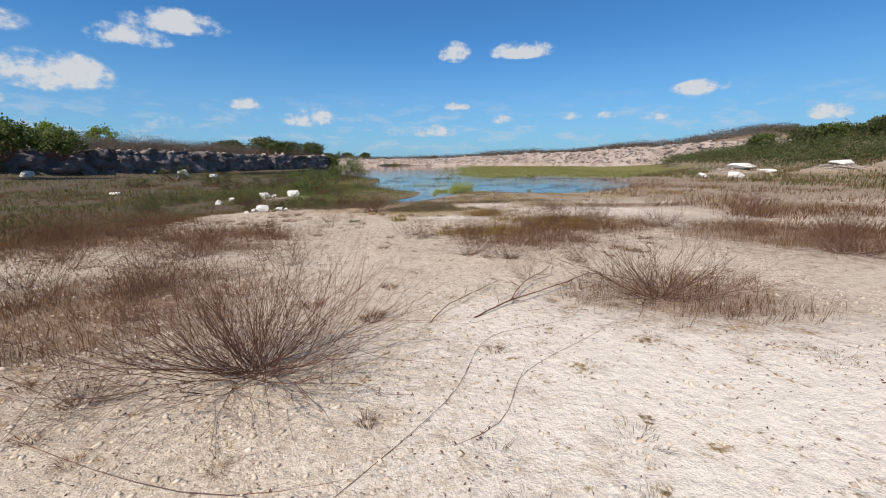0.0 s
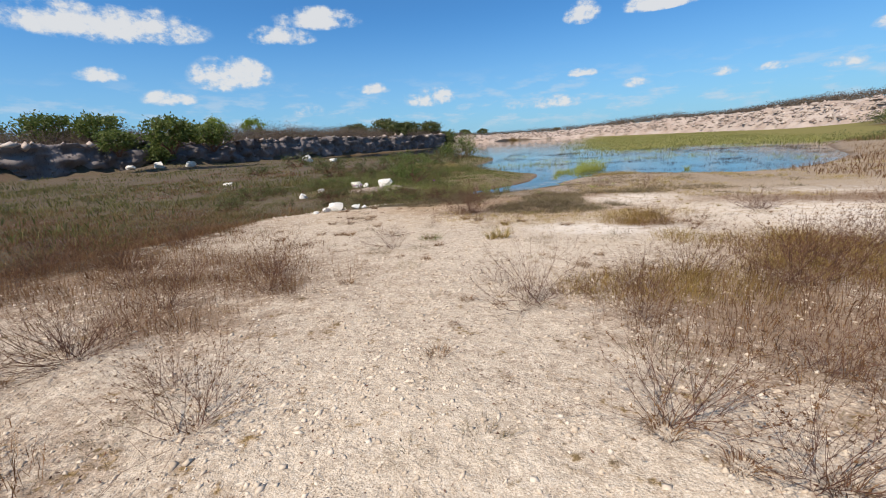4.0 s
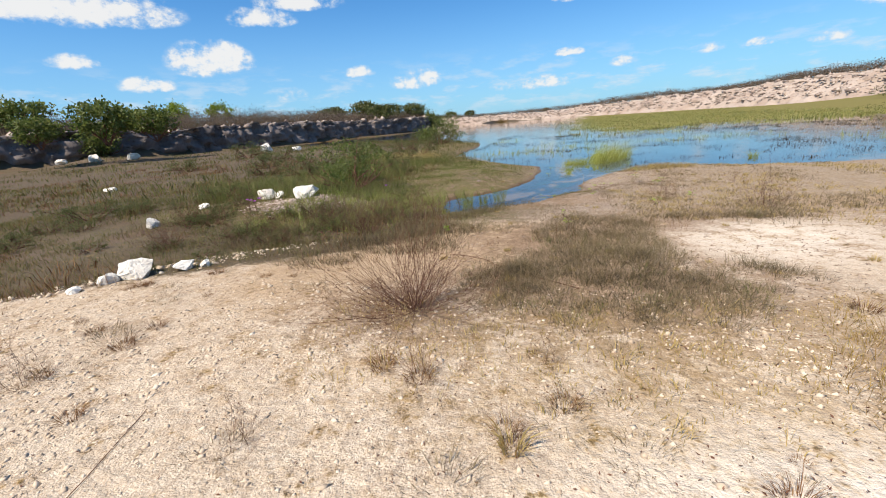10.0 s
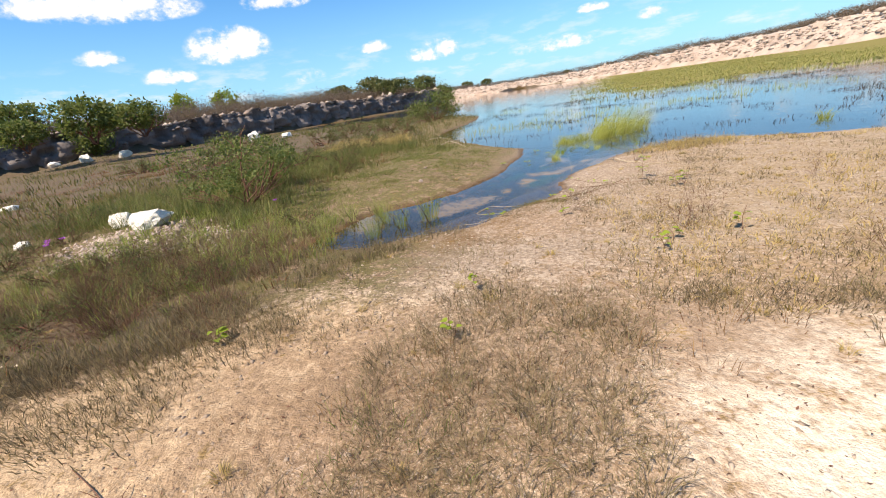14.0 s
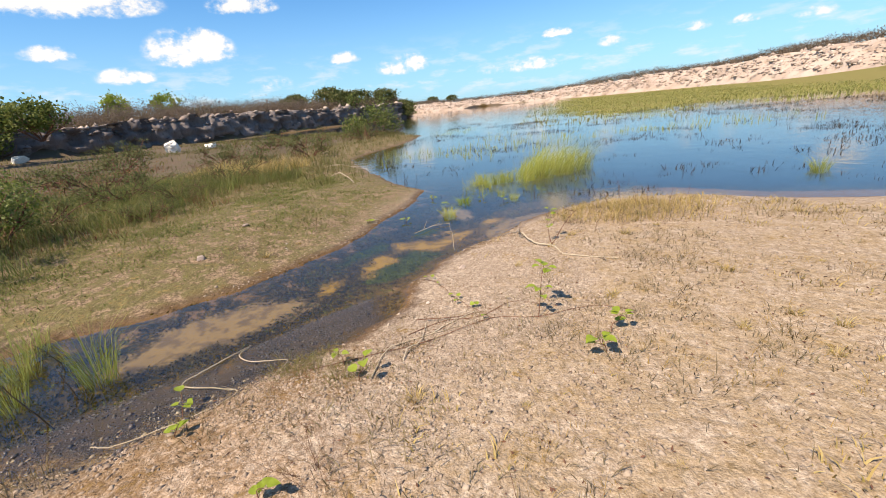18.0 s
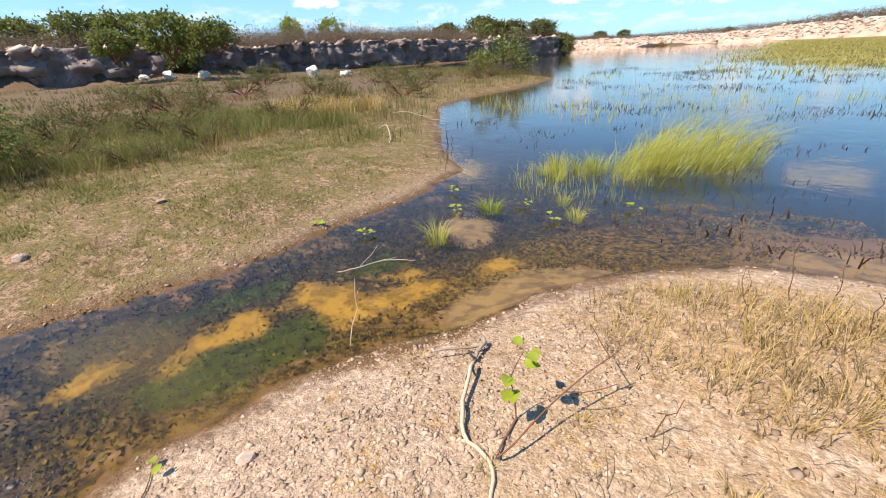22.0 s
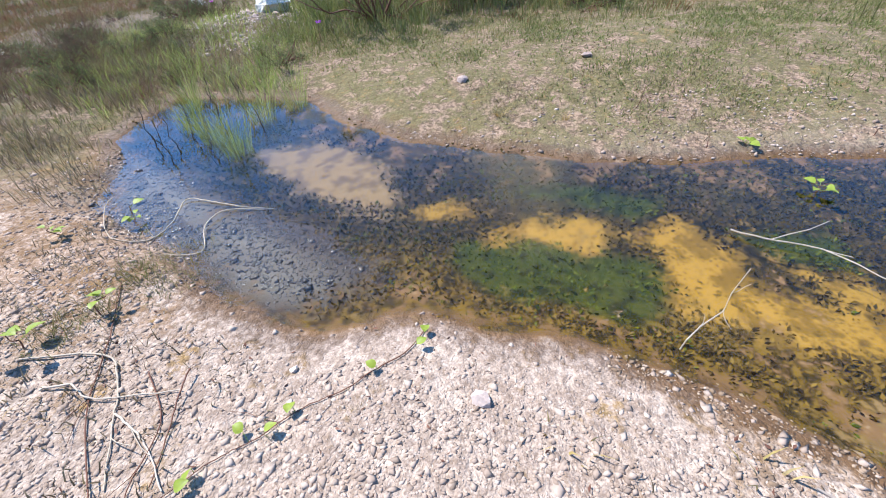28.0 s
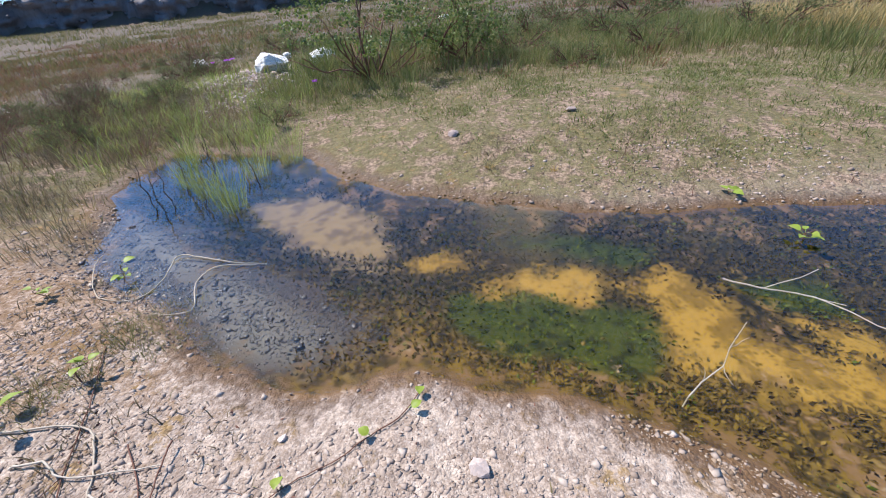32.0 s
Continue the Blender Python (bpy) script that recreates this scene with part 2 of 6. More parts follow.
    c = mixc(t, mth(t, "MULTIPLY", zone("sward", 0.3), 0.9), c, sward)
    earth = mixc(t, maprange(t, n3, 0.4, 0.6), (0.40, 0.285, 0.19, 1), (0.175, 0.125, 0.078, 1))
    earth = mixc(t, maprange(t, n2, 0.38, 0.56, 0.0, 0.8), earth, (0.145, 0.135, 0.045, 1))
    earth = mixc(t, maprange(t, n4, 0.55, 0.7, 0.0, 0.6), earth, (0.11, 0.08, 0.055, 1))
    c = mixc(t, zone("earth", 0.3), c, earth)
    tight = maprange(t, n3, 0.4, 0.6)
    bank = mixc(t, tight, (0.43, 0.34, 0.26, 1), (0.3, 0.225, 0.168, 1))
    bank = mixc(t, maprange(t, vor.outputs["Color"], 0.72, 0.8, 0.0, 0.6), bank, (0.5, 0.42, 0.345, 1))
    c = mixc(t, mth(t, "MULTIPLY", zone("bank", 0.4), 0.9), c, bank)
    brown = mixc(t, tight, (0.48, 0.345, 0.235, 1), (0.3, 0.205, 0.13, 1))
    brown = mixc(t, maprange(t, vor.outputs["Color"], 0.75, 0.82, 0.0, 0.6), brown, (0.68, 0.58, 0.48, 1))
    c = mixc(t, mth(t, "MULTIPLY", zone("brown", 0.3), 0.85), c, brown)
    straw = mixc(t, n2, (0.5, 0.375, 0.22, 1), (0.38, 0.27, 0.14, 1))
    c = mixc(t, mth(t, "MULTIPLY", zone("straw", 0.3, 1.1), 0.5), c, straw)
    bed = mixc(t, n2, (0.22, 0.22, 0.08, 1), (0.31, 0.27, 0.12, 1))
    c = mixc(t, attr(t, "reedbed"), c, bed)
    mud = mixc(t, n2, (0.3, 0.175, 0.07, 1), (0.16, 0.1, 0.052, 1))
    c = mixc(t, zone("mud", 0.3), c, mud)
    weed = mixc(t, maprange(t, n3, 0.42, 0.58), (0.032, 0.025, 0.01, 1), (0.1, 0.068, 0.014, 1))
    weed = mixc(t, attr(t, "rim"), weed, mixc(t, maprange(t, n3, 0.42, 0.58), (0.06, 0.038, 0.008, 1), (0.23, 0.145, 0.02, 1)))
    weed = mixc(t, mth(t, "MULTIPLY", maprange(t, attr(t, "pool"), 0.35, 0.75), 0.85), weed, mixc(t, n3, (0.03, 0.045, 0.005, 1), (0.1, 0.12, 0.008, 1)))
    weed = mixc(t, maprange(t, noise_tex(t, p, 11.0, 4), 0.5, 0.6, 0.0, 0.7), weed, (0.024, 0.02, 0.004, 1))
    c = mixc(t, zone("weed", 0.1, 1.1), c, weed)
    n6 = noise_tex(t, p, 7.0, 6, 0.65)
    silt = mixc(t, n2, (0.52, 0.33, 0.07, 1), (0.42, 0.24, 0.02, 1))
    silt = mixc(t, maprange(t, n6, 0.48, 0.6, 0.0, 0.75), silt, (0.2, 0.12, 0.015, 1))
    silt = mixc(t, maprange(t, n3, 0.54, 0.68, 0.0, 0.8), silt, (0.09, 0.06, 0.012, 1))
    c = mixc(t, mth(t, "MULTIPLY", zone("silt", 0.3, 1.3), 0.95), c, silt)
    tan = mixc(t, n2, (0.4, 0.285, 0.15, 1), (0.28, 0.185, 0.082, 1))
    tan = mixc(t, maprange(t, n6, 0.46, 0.6, 0.0, 0.8), tan, (0.16, 0.115, 0.075, 1))
    c = mixc(t, mth(t, "MULTIPLY", zone("pale_silt", 0.3, 1.2), 0.95), c, tan)
    shoal = zone("flat", 0.25, 0.9)
    ooze = mixc(t, n3, (0.15, 0.098, 0.058, 1), (0.05, 0.036, 0.024, 1))
    c = mixc(t, shoal, c, mixc(t, maprange(t, n4, 0.5, 0.65, 0.0, 0.7), ooze, (0.03, 0.024, 0.02, 1)))
    deep = attr(t, "deep")
    c = mixc(t, deep, c, (0.045, 0.05, 0.058, 1))
    wet = maprange(t, mth(t, "ADD", attr(t, "wet"), mth(t, "MULTIPLY", edge, 0.7)), 0.25, 0.8)
    c = mixc(t, mth(t, "MULTIPLY", wet, 0.55), c, mixc(t, 1.0, c, (0.42, 0.36, 0.32, 1), "MULTIPLY"))
    dry_land = mth(t, "SUBTRACT", 1.0, attr(t, "under"))
    n5 = noise_tex(t, p, 14, 4, 0.65)
    grit = mth(t, "MULTIPLY", maprange(t, n4, 0.36, 0.66, 0.8, 0.58), maprange(t, n5, 0.36, 0.68, 1.1, 0.84))
    grit = mth(t, "MULTIPLY", grit, maprange(t, vor2.outputs["Color"], 0.0, 1.0, 0.93, 1.07))
    dry_land = mth(t, "MULTIPLY", dry_land, mth(t, "SUBTRACT", 1.0, mth(t, "MULTIPLY", zone("sand"), 0.45)))
    grit = mth(t, "ADD", mth(t, "MULTIPLY", grit, dry_land), mth(t, "SUBTRACT", 1.0, dry_land))
    c = mixc(t, 1.0, c, nd(t, "ShaderNodeCombineXYZ", {0: grit, 1: mth(t, "POWER", grit, 1.1), 2: mth(t, "POWER", grit, 1.2)}).outputs[0], "MULTIPLY")
    t.links.new(c, b.inputs["Base Color"])
    t.links.new(mth(t, "SUBTRACT", maprange(t, wet, 0.0, 1.0, 0.95, 0.6), mth(t, "MULTIPLY", shoal, 0.05)), b.inputs["Roughness"])
    dry = mth(t, "SUBTRACT", 1.0, mth(t, "MULTIPLY", attr(t, "under"), mth(t, "SUBTRACT", 1.0, shoal)))
    t.links.new(mth(t, "MULTIPLY", dry, mth(t, "ADD", 0.22, mth(t, "MULTIPLY", shoal, 0.15))), b.inputs["Specular IOR Level"])
    lumpy, crumbs = noise_tex(t, p, 13.0, 5.0, 0.58), noise_tex(t, p, 60.0, 3.0, 0.6)
    hgt = mth(t, "ADD", mth(t, "ADD", mth(t, "MULTIPLY", lumpy, 2.2), mth(t, "MULTIPLY", crumbs, 0.2)), mth(t, "MULTIPLY", vor3.outputs["Distance"], -0.3))
    hgt = mth(t, "MULTIPLY", hgt, mth(t, "SUBTRACT", 1.0, mth(t, "MULTIPLY", attr(t, "under"), 0.9)))
    bump = nd(t, "ShaderNodeBump", {"Strength": 0.7, "Distance": 0.026, "Height": hgt})
    t.links.new(bump.outputs[0], b.inputs["Normal"])
    return m


def water_material():
    m, t, b = material("pond_water")
    t.nodes.remove(b)
    p = world_place(t)
    far = maprange(t, nd(t, "ShaderNodeVectorMath", {0: p, 1: (-0.5, 24.5, 0.0)}, operation="DISTANCE").outputs["Value"], 2.5, 12.0)
    n = mth(t, "MULTIPLY", mth(t, "ADD", noise_tex(t, p, 1.6, 3), mth(t, "MULTIPLY", noise_tex(t, p, 7.0, 2), 0.3)), mth(t, "ADD", mth(t, "MULTIPLY", far, 0.9), 0.1))
    n = mth(t, "ADD", n, mth(t, "MULTIPLY", noise_tex(t, p, 38.0, 3), 0.035))
    bump = nd(t, "ShaderNodeBump", {"Strength": 0.16, "Distance": 0.05, "Height": n})
    gloss = nd(t, "ShaderNodeBsdfGlossy", {"Color": (1, 1, 1, 1), "Roughness": 0.025, "Normal": bump.outputs[0]})
    clear = nd(t, "ShaderNodeBsdfTransparent", {"Color": (0.90, 0.93, 0.88, 1)})
    fr = nd(t, "ShaderNodeFresnel", {"IOR": 1.4, "Normal": bump.outputs[0]})
    mx = nd(t, "ShaderNodeMixShader", {0: fr.outputs[0], 1: clear.outputs[0], 2: gloss.outputs[0]})
    t.links.new(mx.outputs[0], t.nodes["Material Output"].inputs[0])
    return m


M_GROUND, M_WATER = ground_material(), water_material()
# the west face's shade is put into this stone colour
M_CLIFF = stone_material("shade_toned_limestone", (0.2, 0.165, 0.15), (0.035, 0.03, 0.028), (0.1, 0.08, 0.072), 1.3, 1.0, upright=0.3)
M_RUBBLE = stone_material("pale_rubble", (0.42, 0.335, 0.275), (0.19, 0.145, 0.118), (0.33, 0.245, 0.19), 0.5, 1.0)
M_BOULDER = stone_material("white_limestone", (0.84, 0.8, 0.72), (0.5, 0.44, 0.37), (0.72, 0.65, 0.55), 7.0, 0.8)
M_PEBBLE = plant_material("pebble", [(0.4, 0.305, 0.215), (0.55, 0.435, 0.32), (0.65, 0.53, 0.4), (0.76, 0.655, 0.52)], 0.0, 0.95)
M_CHIP = plant_material("bank_chip", [(0.17, 0.122, 0.085), (0.28, 0.212, 0.157), (0.355, 0.275, 0.208), (0.5, 0.415, 0.33)], 0.0, 0.95)
M_BLOCK = plant_material("broken_block", [(0.2, 0.15, 0.125), (0.34, 0.265, 0.22), (0.46, 0.37, 0.305), (0.6, 0.51, 0.43)], 0.0, 0.95)
M_CLOD = plant_material("mud_clod", [(0.11, 0.074, 0.046), (0.2, 0.14, 0.088), (0.29, 0.21, 0.138), (0.42, 0.335, 0.24)], 0.0, 0.9)
M_ALGA = plant_material("green_weed", [(0.03, 0.036, 0.006), (0.075, 0.09, 0.008), (0.13, 0.135, 0.012), (0.2, 0.17, 0.018)], 0.0, 0.9)
M_OOZE = plant_material("wet_mud", [(0.03, 0.025, 0.022), (0.07, 0.057, 0.05), (0.125, 0.1, 0.092), (0.22, 0.19, 0.175)], 0.0, 0.24)
M_WEED = plant_material("pond_weed", [(0.03, 0.023, 0.008), (0.06, 0.043, 0.011), (0.11, 0.075, 0.015), (0.19, 0.125, 0.022)], 0.0, 0.9)
M_RIM_WEED = plant_material("brown_rim_weed", [(0.045, 0.028, 0.007), (0.115, 0.07, 0.012), (0.19, 0.12, 0.022), (0.26, 0.17, 0.04)], 0.0, 0.9)
M_SEDGE = plant_material("grey_green_reed", [(0.15, 0.19, 0.04), (0.24, 0.29, 0.06), (0.34, 0.37, 0.11), (0.42, 0.38, 0.18)], 0.4)
M_DRY = plant_material("dry_brown_grass", [(0.085, 0.036, 0.02), (0.165, 0.078, 0.036), (0.26, 0.142, 0.062), (0.39, 0.255, 0.118)], 0.3)
M_GREY = plant_material("grey_brown_grass", [(0.075, 0.058, 0.034), (0.155, 0.12, 0.068), (0.29, 0.222, 0.125), (0.2, 0.185, 0.07)], 0.35)
M_STRAW = plant_material("straw_yellow_grass", [(0.27, 0.24, 0.075), (0.42, 0.3, 0.11), (0.5, 0.38, 0.16), (0.58, 0.45, 0.2)], 0.3)
M_OLIVE = plant_material("olive_grass", [(0.07, 0.08, 0.024), (0.135, 0.142, 0.04), (0.22, 0.182, 0.07), (0.26, 0.175, 0.088)], 0.35)
M_SWARD = plant_material("green_sward", [(0.075, 0.095, 0.024), (0.15, 0.18, 0.045), (0.23, 0.225, 0.08), (0.36, 0.275, 0.135)], 0.35)
M_REED = plant_material("reed_green", [(0.22, 0.27, 0.05), (0.38, 0.42, 0.08), (0.52, 0.52, 0.14), (0.6, 0.53, 0.2)], 0.45)
M_MARSH = plant_material("marsh_reed", [(0.17, 0.19, 0.05), (0.27, 0.28, 0.08), (0.37, 0.35, 0.12), (0.44, 0.37, 0.16)], 0.4)
M_GOLD = plant_material("golden_dry_grass", [(0.2, 0.12, 0.034), (0.3, 0.19, 0.052), (0.4, 0.27, 0.085), (0.27, 0.23, 0.06)], 0.35)
M_TWIG = plant_material("bare_twig", [(0.075, 0.034, 0.022), (0.14, 0.066, 0.042), (0.23, 0.128, 0.085)], 0.0, 0.85)
M_STEM_DARK = plant_material("dark_stem", [(0.03, 0.022, 0.015), (0.07, 0.05, 0.03)], 0.0, 0.7)
M_LEAF = plant_material("shrub_leaf", [(0.06, 0.085, 0.02), (0.11, 0.15, 0.035), (0.18, 0.21, 0.055), (0.26, 0.25, 0.11)], 0.4, 0.5)
M_LEAF_BRIGHT = plant_material("bright_leaf", [(0.17, 0.24, 0.025), (0.25, 0.32, 0.04), (0.34, 0.38, 0.07)], 0.35, 0.45)
M_LEAF_FAR = plant_material("scrub_leaf", [(0.06, 0.08, 0.025), (0.10, 0.125, 0.04), (0.16, 0.165, 0.06), (0.2, 0.165, 0.085)], 0.4, 0.7)
M_SCRUB = plant_material("leafless_scrub", [(0.13, 0.095, 0.075), (0.185, 0.14, 0.105), (0.25, 0.19, 0.145), (0.15, 0.145, 0.075)], 0.4, 0.85)
M_STICK = plant_material("bleached_stick", [(0.36, 0.29, 0.2), (0.5, 0.425, 0.325)], 0.0, 0.85, by_object=True)
M_DRIFT = plant_material("weathered_wood", [(0.16, 0.13, 0.105), (0.26, 0.22, 0.18), (0.36, 0.31, 0.26)], 0.0, 0.9)

# ---- plan ----
WATER = [(-4.1, 21.2), (-2.7, 21.2), (-1.6, 22.2), (-0.9, 22.9), (-0.35, 23.4), (-0.1, 24.0), (-0.15, 24.5), (0.1, 25.1), (0.35, 25.7), (0.8, 26.3),
         (1.4, 27.3), (2.4, 28.0), (3.6, 28.1), (4.9, 27.5), (7, 27.2), (9, 27.4), (12, 29.5), (14, 32), (17, 36), (21, 46), (26, 56), (40, 64),
         (75, 150), (40, 210), (-60, 255), (-70, 230), (-36, 150), (-39, 122), (-45, 104), (-49, 90), (-53, 79), (-48, 74), (-36, 70), (-26, 66), (-17, 61), (-11.5, 55.5),
         (-7.2, 50), (-6.6, 45), (-6.9, 40), (-6.6, 37), (-4.0, 33), (-2.4, 30.7), (-1.4, 29.6), (-1.25, 28.6), (-1.4, 27.5), (-1.5, 26.3), (-1.8, 25.2),
         (-2.2, 24.3), (-2.7, 23.7), (-3.6, 22.9)]
MUD_FLAT = [(-2.5, 21.6), (-1.45, 23.0), (-0.85, 23.9), (-0.45, 24.25), (-0.25, 23.75), (-0.5, 23.15), (-0.85, 22.6), (-1.3, 21.8)]
MARSH = [(2.5, 90), (3, 54), (7, 51), (17, 60), (25, 55), (40, 60), (76, 150), (42, 205), (10, 222), (6, 150)]
CLIFF = [(-46, -50), (-58, -29), (-65, -16), (-70, -4), (-76, 14), (-73, 30), (-67, 42), (-61, 53), (-60, 62), (-57, 74), (-53, 84), (-50, 95), (-46, 112), (-41, 127), (-37, 142)]
BANK = [(-80, 275), (-65, 262), (8, 240), (57, 168), (68, 115), (80, 88)]
PIT = CLIFF + BANK + [(130, 135), (300, 80), (300, -120), (-20, -120)]


def away(poly, x, y):
    """Distance to a closed line, over 0 inside it."""
    x, y = np.asarray(x, float), np.asarray(y, float)
    best, inside = np.full(x.shape, 1e9), np.zeros(x.shape, bool)
    for (ax, ay), (bx, by) in zip(poly, poly[1:] + poly[:1]):
        dx, dy = bx - ax, by - ay
        k = np.clip(((x - ax) * dx + (y - ay) * dy) / (dx * dx + dy * dy), 0, 1)
        best = np.minimum(best, (x - ax - k * dx) ** 2 + (y - ay - k * dy) ** 2)
        if ay != by:
            inside ^= ((ay > y) != (by > y)) & (x < ax + dx * (y - ay) / dy)
    return np.sqrt(best) * np.where(inside, 1, -1)


def lattice(ix, iy, seed):
    h = (ix.astype(np.int64) * 374761393 + iy.astype(np.int64) * 668265263 + seed * 974634231) & 0xFFFFFFFF
    h = ((h ^ (h >> 13)) * 1274126177) & 0xFFFFFFFF
    return ((h ^ (h >> 16)) & 0xFFFF) / 65535.0


def wave(x, y, size, seed=0, octaves=3):
    """Smooth noise from -1 to 1 over the plan, about so many metres a lump."""
    total, gain, sum_gain = 0.0, 1.0, 0.0
    for o in range(octaves):
        u, v = np.asarray(x, float) / size, np.asarray(y, float) / size
        iu, iv = np.floor(u), np.floor(v)
        fu, fv = u - iu, v - iv
        fu, fv = fu * fu * (3 - 2 * fu), fv * fv * (3 - 2 * fv)
        a, b = lattice(iu, iv, seed + o), lattice(iu + 1, iv, seed + o)
        c, d = lattice(iu, iv + 1, seed + o), lattice(iu + 1, iv + 1, seed + o)
        total = total + gain * ((a + (b - a) * fu) * (1 - fv) + (c + (d - c) * fu) * fv)
        sum_gain += gain
        size, gain = size * 0.5, gain * 0.5
    return total / sum_gain * 2 - 1


def step(v, a, b):
    k = np.clip((v - a) / (b - a), 0, 1)
    return k * k * (3 - 2 * k)


def shore(x, y):
    """Over 0 in the water, with an uneven waterline."""
    x, y = np.asarray(x, float), np.asarray(y, float)
    far = np.hypot(x, y - 24)
    return away(WATER, x, y) + 0.12 * wave(x, y, 0.9, 3) * step(far, 60, 10) + 1.2 * wave(x, y, 9, 5) * step(far, 12, 40)


def plateau(x, y):
    return np.interp(x, [-70, -45, -30, 10, 60, 80], [4.3, 3.8, 3.3, 3.9, 5.4, 6.4]) * np.interp(y, [-50, -16, 5, 30], [0.6, 0.95, 1.15, 1.05])


def marsh_zone(x, y):
    """1 where reeds choke the pond, broken by pools of open water."""
    return step(away(MARSH, x, y) - 1.0 + 6.0 * wave(x * 0.55, y, 7, 41), -1.0, 2.5)


def height(x, y, rough=True):
    x, y = np.asarray(x, float), np.asarray(y, float)
    w = shore(x, y)
    base = np.interp(y, [-60, 3, 8, 12, 14, 17.5, 20, 24, 28], [0.6, 0.6, 0.6, 0.47, 0.37, 0.29, 0.24, 0.2, 0.22])
    ledge = np.interp(y, [5, 12, 15, 16.1, 17.4, 18.5, 20, 22], [-9, -8, -7.6, -6.9, -5.4, -3.4, -2.7, -2.4])
    lowland = 0.26 + 0.09 * wave(x, y, 3.0, 11)
    base = base + (lowland - base) * step(ledge - x, -0.3, 1.0)
    base = base + (0.3 - base) * step(x, 7, 14)
    if rough:
        base = base + 0.035 * wave(x, y, 1.6, 21) + 0.012 * wave(x, y, 0.35, 23)
    land = base * (1 - np.exp(np.minimum(w, 0) / 1.1)) + 0.01
    sunk = -0.13 * (1 - np.exp(-np.maximum(w, 0) / 0.45)) - 0.7 * (1 - np.exp(-np.maximum(w - 1.0, 0) / 4.0))
    if rough:
        sunk = sunk + 0.022 * wave(x, y, 0.5, 31) * step(w, 0.0, 0.4)
    z = np.where(w > 0, sunk, land)
    if rough:
        flat = step(away(MUD_FLAT, x, y), -0.15, 0.2)
        z = z + (-0.02 + 0.026 * wave(x, y, 0.4, 33) - z) * flat
    marsh = marsh_zone(x, y)
    z = z + (0.02 - z) * marsh * (z < 0.02)
    out = -away(PIT, x, y)
    z = z + (plateau(x, y) + 0.4 * wave(x, y, 14, 51) - z) * step(out, 0.2, 3.0)
    z = z + 11.5 * np.exp(-(((x - 112) / 48) ** 2 + ((y - 62) / 46) ** 2)) * step(x, 28, 62) * step(np.abs(away(PIT, x, y)), 0, 14)
    for mx, my, r, h in ((33, 46, 3.4, 1.0), (41, 43, 3.4, 1.0), (50, 42, 4.6, 1.2), (-57, 53.5, 7.0, 0.8), (-7.0, 21.3, 1.6, 0.22)):
        z = z + h * np.exp(-((x - mx) ** 2 + (y - my) ** 2) / (r * r) * 1.8) * (1 + 0.25 * wave(x, y, r * 0.5, 61))
    return z


def height_at(x, y):
    return float(height(np.array([x]), np.array([y]))[0])


def mesh_object(name, verts, faces, mat, smooth=True):
    me = bpy.data.meshes.new(name)
    me.from_pydata(verts, [], faces)
    me.materials.append(mat)
    if smooth:
        me.polygons.foreach_set("use_smooth", np.ones(len(me.polygons), bool))
    return new(name, me)


def raw_mesh(name, verts, tris, mat, smooth=False):
    """A mesh straight from arrays of corners and triangles."""
    verts, tris = np.asarray(verts, np.float32), np.asarray(tris, np.int32)
    me = bpy.data.meshes.new(name)
    n, k = tris.shape
    me.vertices.add(len(verts))
    me.vertices.foreach_set("co", verts.ravel())
    me.loops.add(n * k)
    me.loops.foreach_set("vertex_index", tris.ravel())
    me.polygons.add(n)
    me.polygons.foreach_set("loop_start", np.arange(0, n * k, k, dtype=np.int32))
    if smooth:
        me.polygons.foreach_set("use_smooth", np.ones(n, bool))
    me.materials.append(mat)
    me.update(calc_edges=True)
    return me


# ---- ground ----
def spaced(a, b, fine, grow, reach):
    mid = np.arange(a, b + fine, fine)
    steps = [fine]
    while sum(steps) < reach:
        steps.append(steps[-1] * grow)
    run = np.cumsum(steps)
    return np.concatenate([a - run[::-1], mid, b + fine + run])


# stretches of dry litter under the scrub, of olive sward and of bare sand, drawn as blobs: x, y, half width, half depth
LITTER = [(-3.6, 5.0, 1.7, 1.5), (-6.2, 9.3, 3.2, 1.7), (-3.9, 8.1, 1.0, 0.6), (-3.8, 9.3, 0.9, 0.7), (1.7, 9.2, 1.4, 1.5), (3.7, 11.0, 1.8, 1.7), (2.8, 5.2, 1.3, 0.9),
          (7.6, 9.0, 2.8, 2.2), (1.5, 14.4, 0.6, 1.0), (-0.2, 16.0, 1.6, 1.0), (-2.4, 15.3, 0.9, 0.7), (-0.9, 17.9, 1.3, 1.0), (0.6, 18.9, 1.0, 0.6), (-10, 12, 3, 2), (7.0, 17.5, 3.5, 0.9), (14, 16, 4, 3)]
BROWN = [(-0.5, 16.0, 1.4, 1.0), (-0.25, 17.4, 0.95, 1.2), (-0.75, 22.3, 0.75, 1.0), (-0.3, 21.5, 0.9, 0.7), (-0.3, 18.6, 0.9, 1.0), (1.8, 19.7, 1.8, 0.6), (3.9, 20.3, 1.6, 0.7), (2.4, 26.6, 1.0, 0.7)]
SAND = [(1.95, 18.0, 1.5, 1.2), (5.6, 15.4, 4.0, 1.7), (0.8, 13.4, 1.6, 0.7), (2.0, 3.6, 2.3, 2.2), (8, 20, 4, 1.6), (-10.4, 17.5, 1.6, 1.2), (33, 46, 3.2, 2.6), (41, 43, 3.2, 2.6), (50, 42, 4.4, 3.2), (-58, 51, 3, 2)]
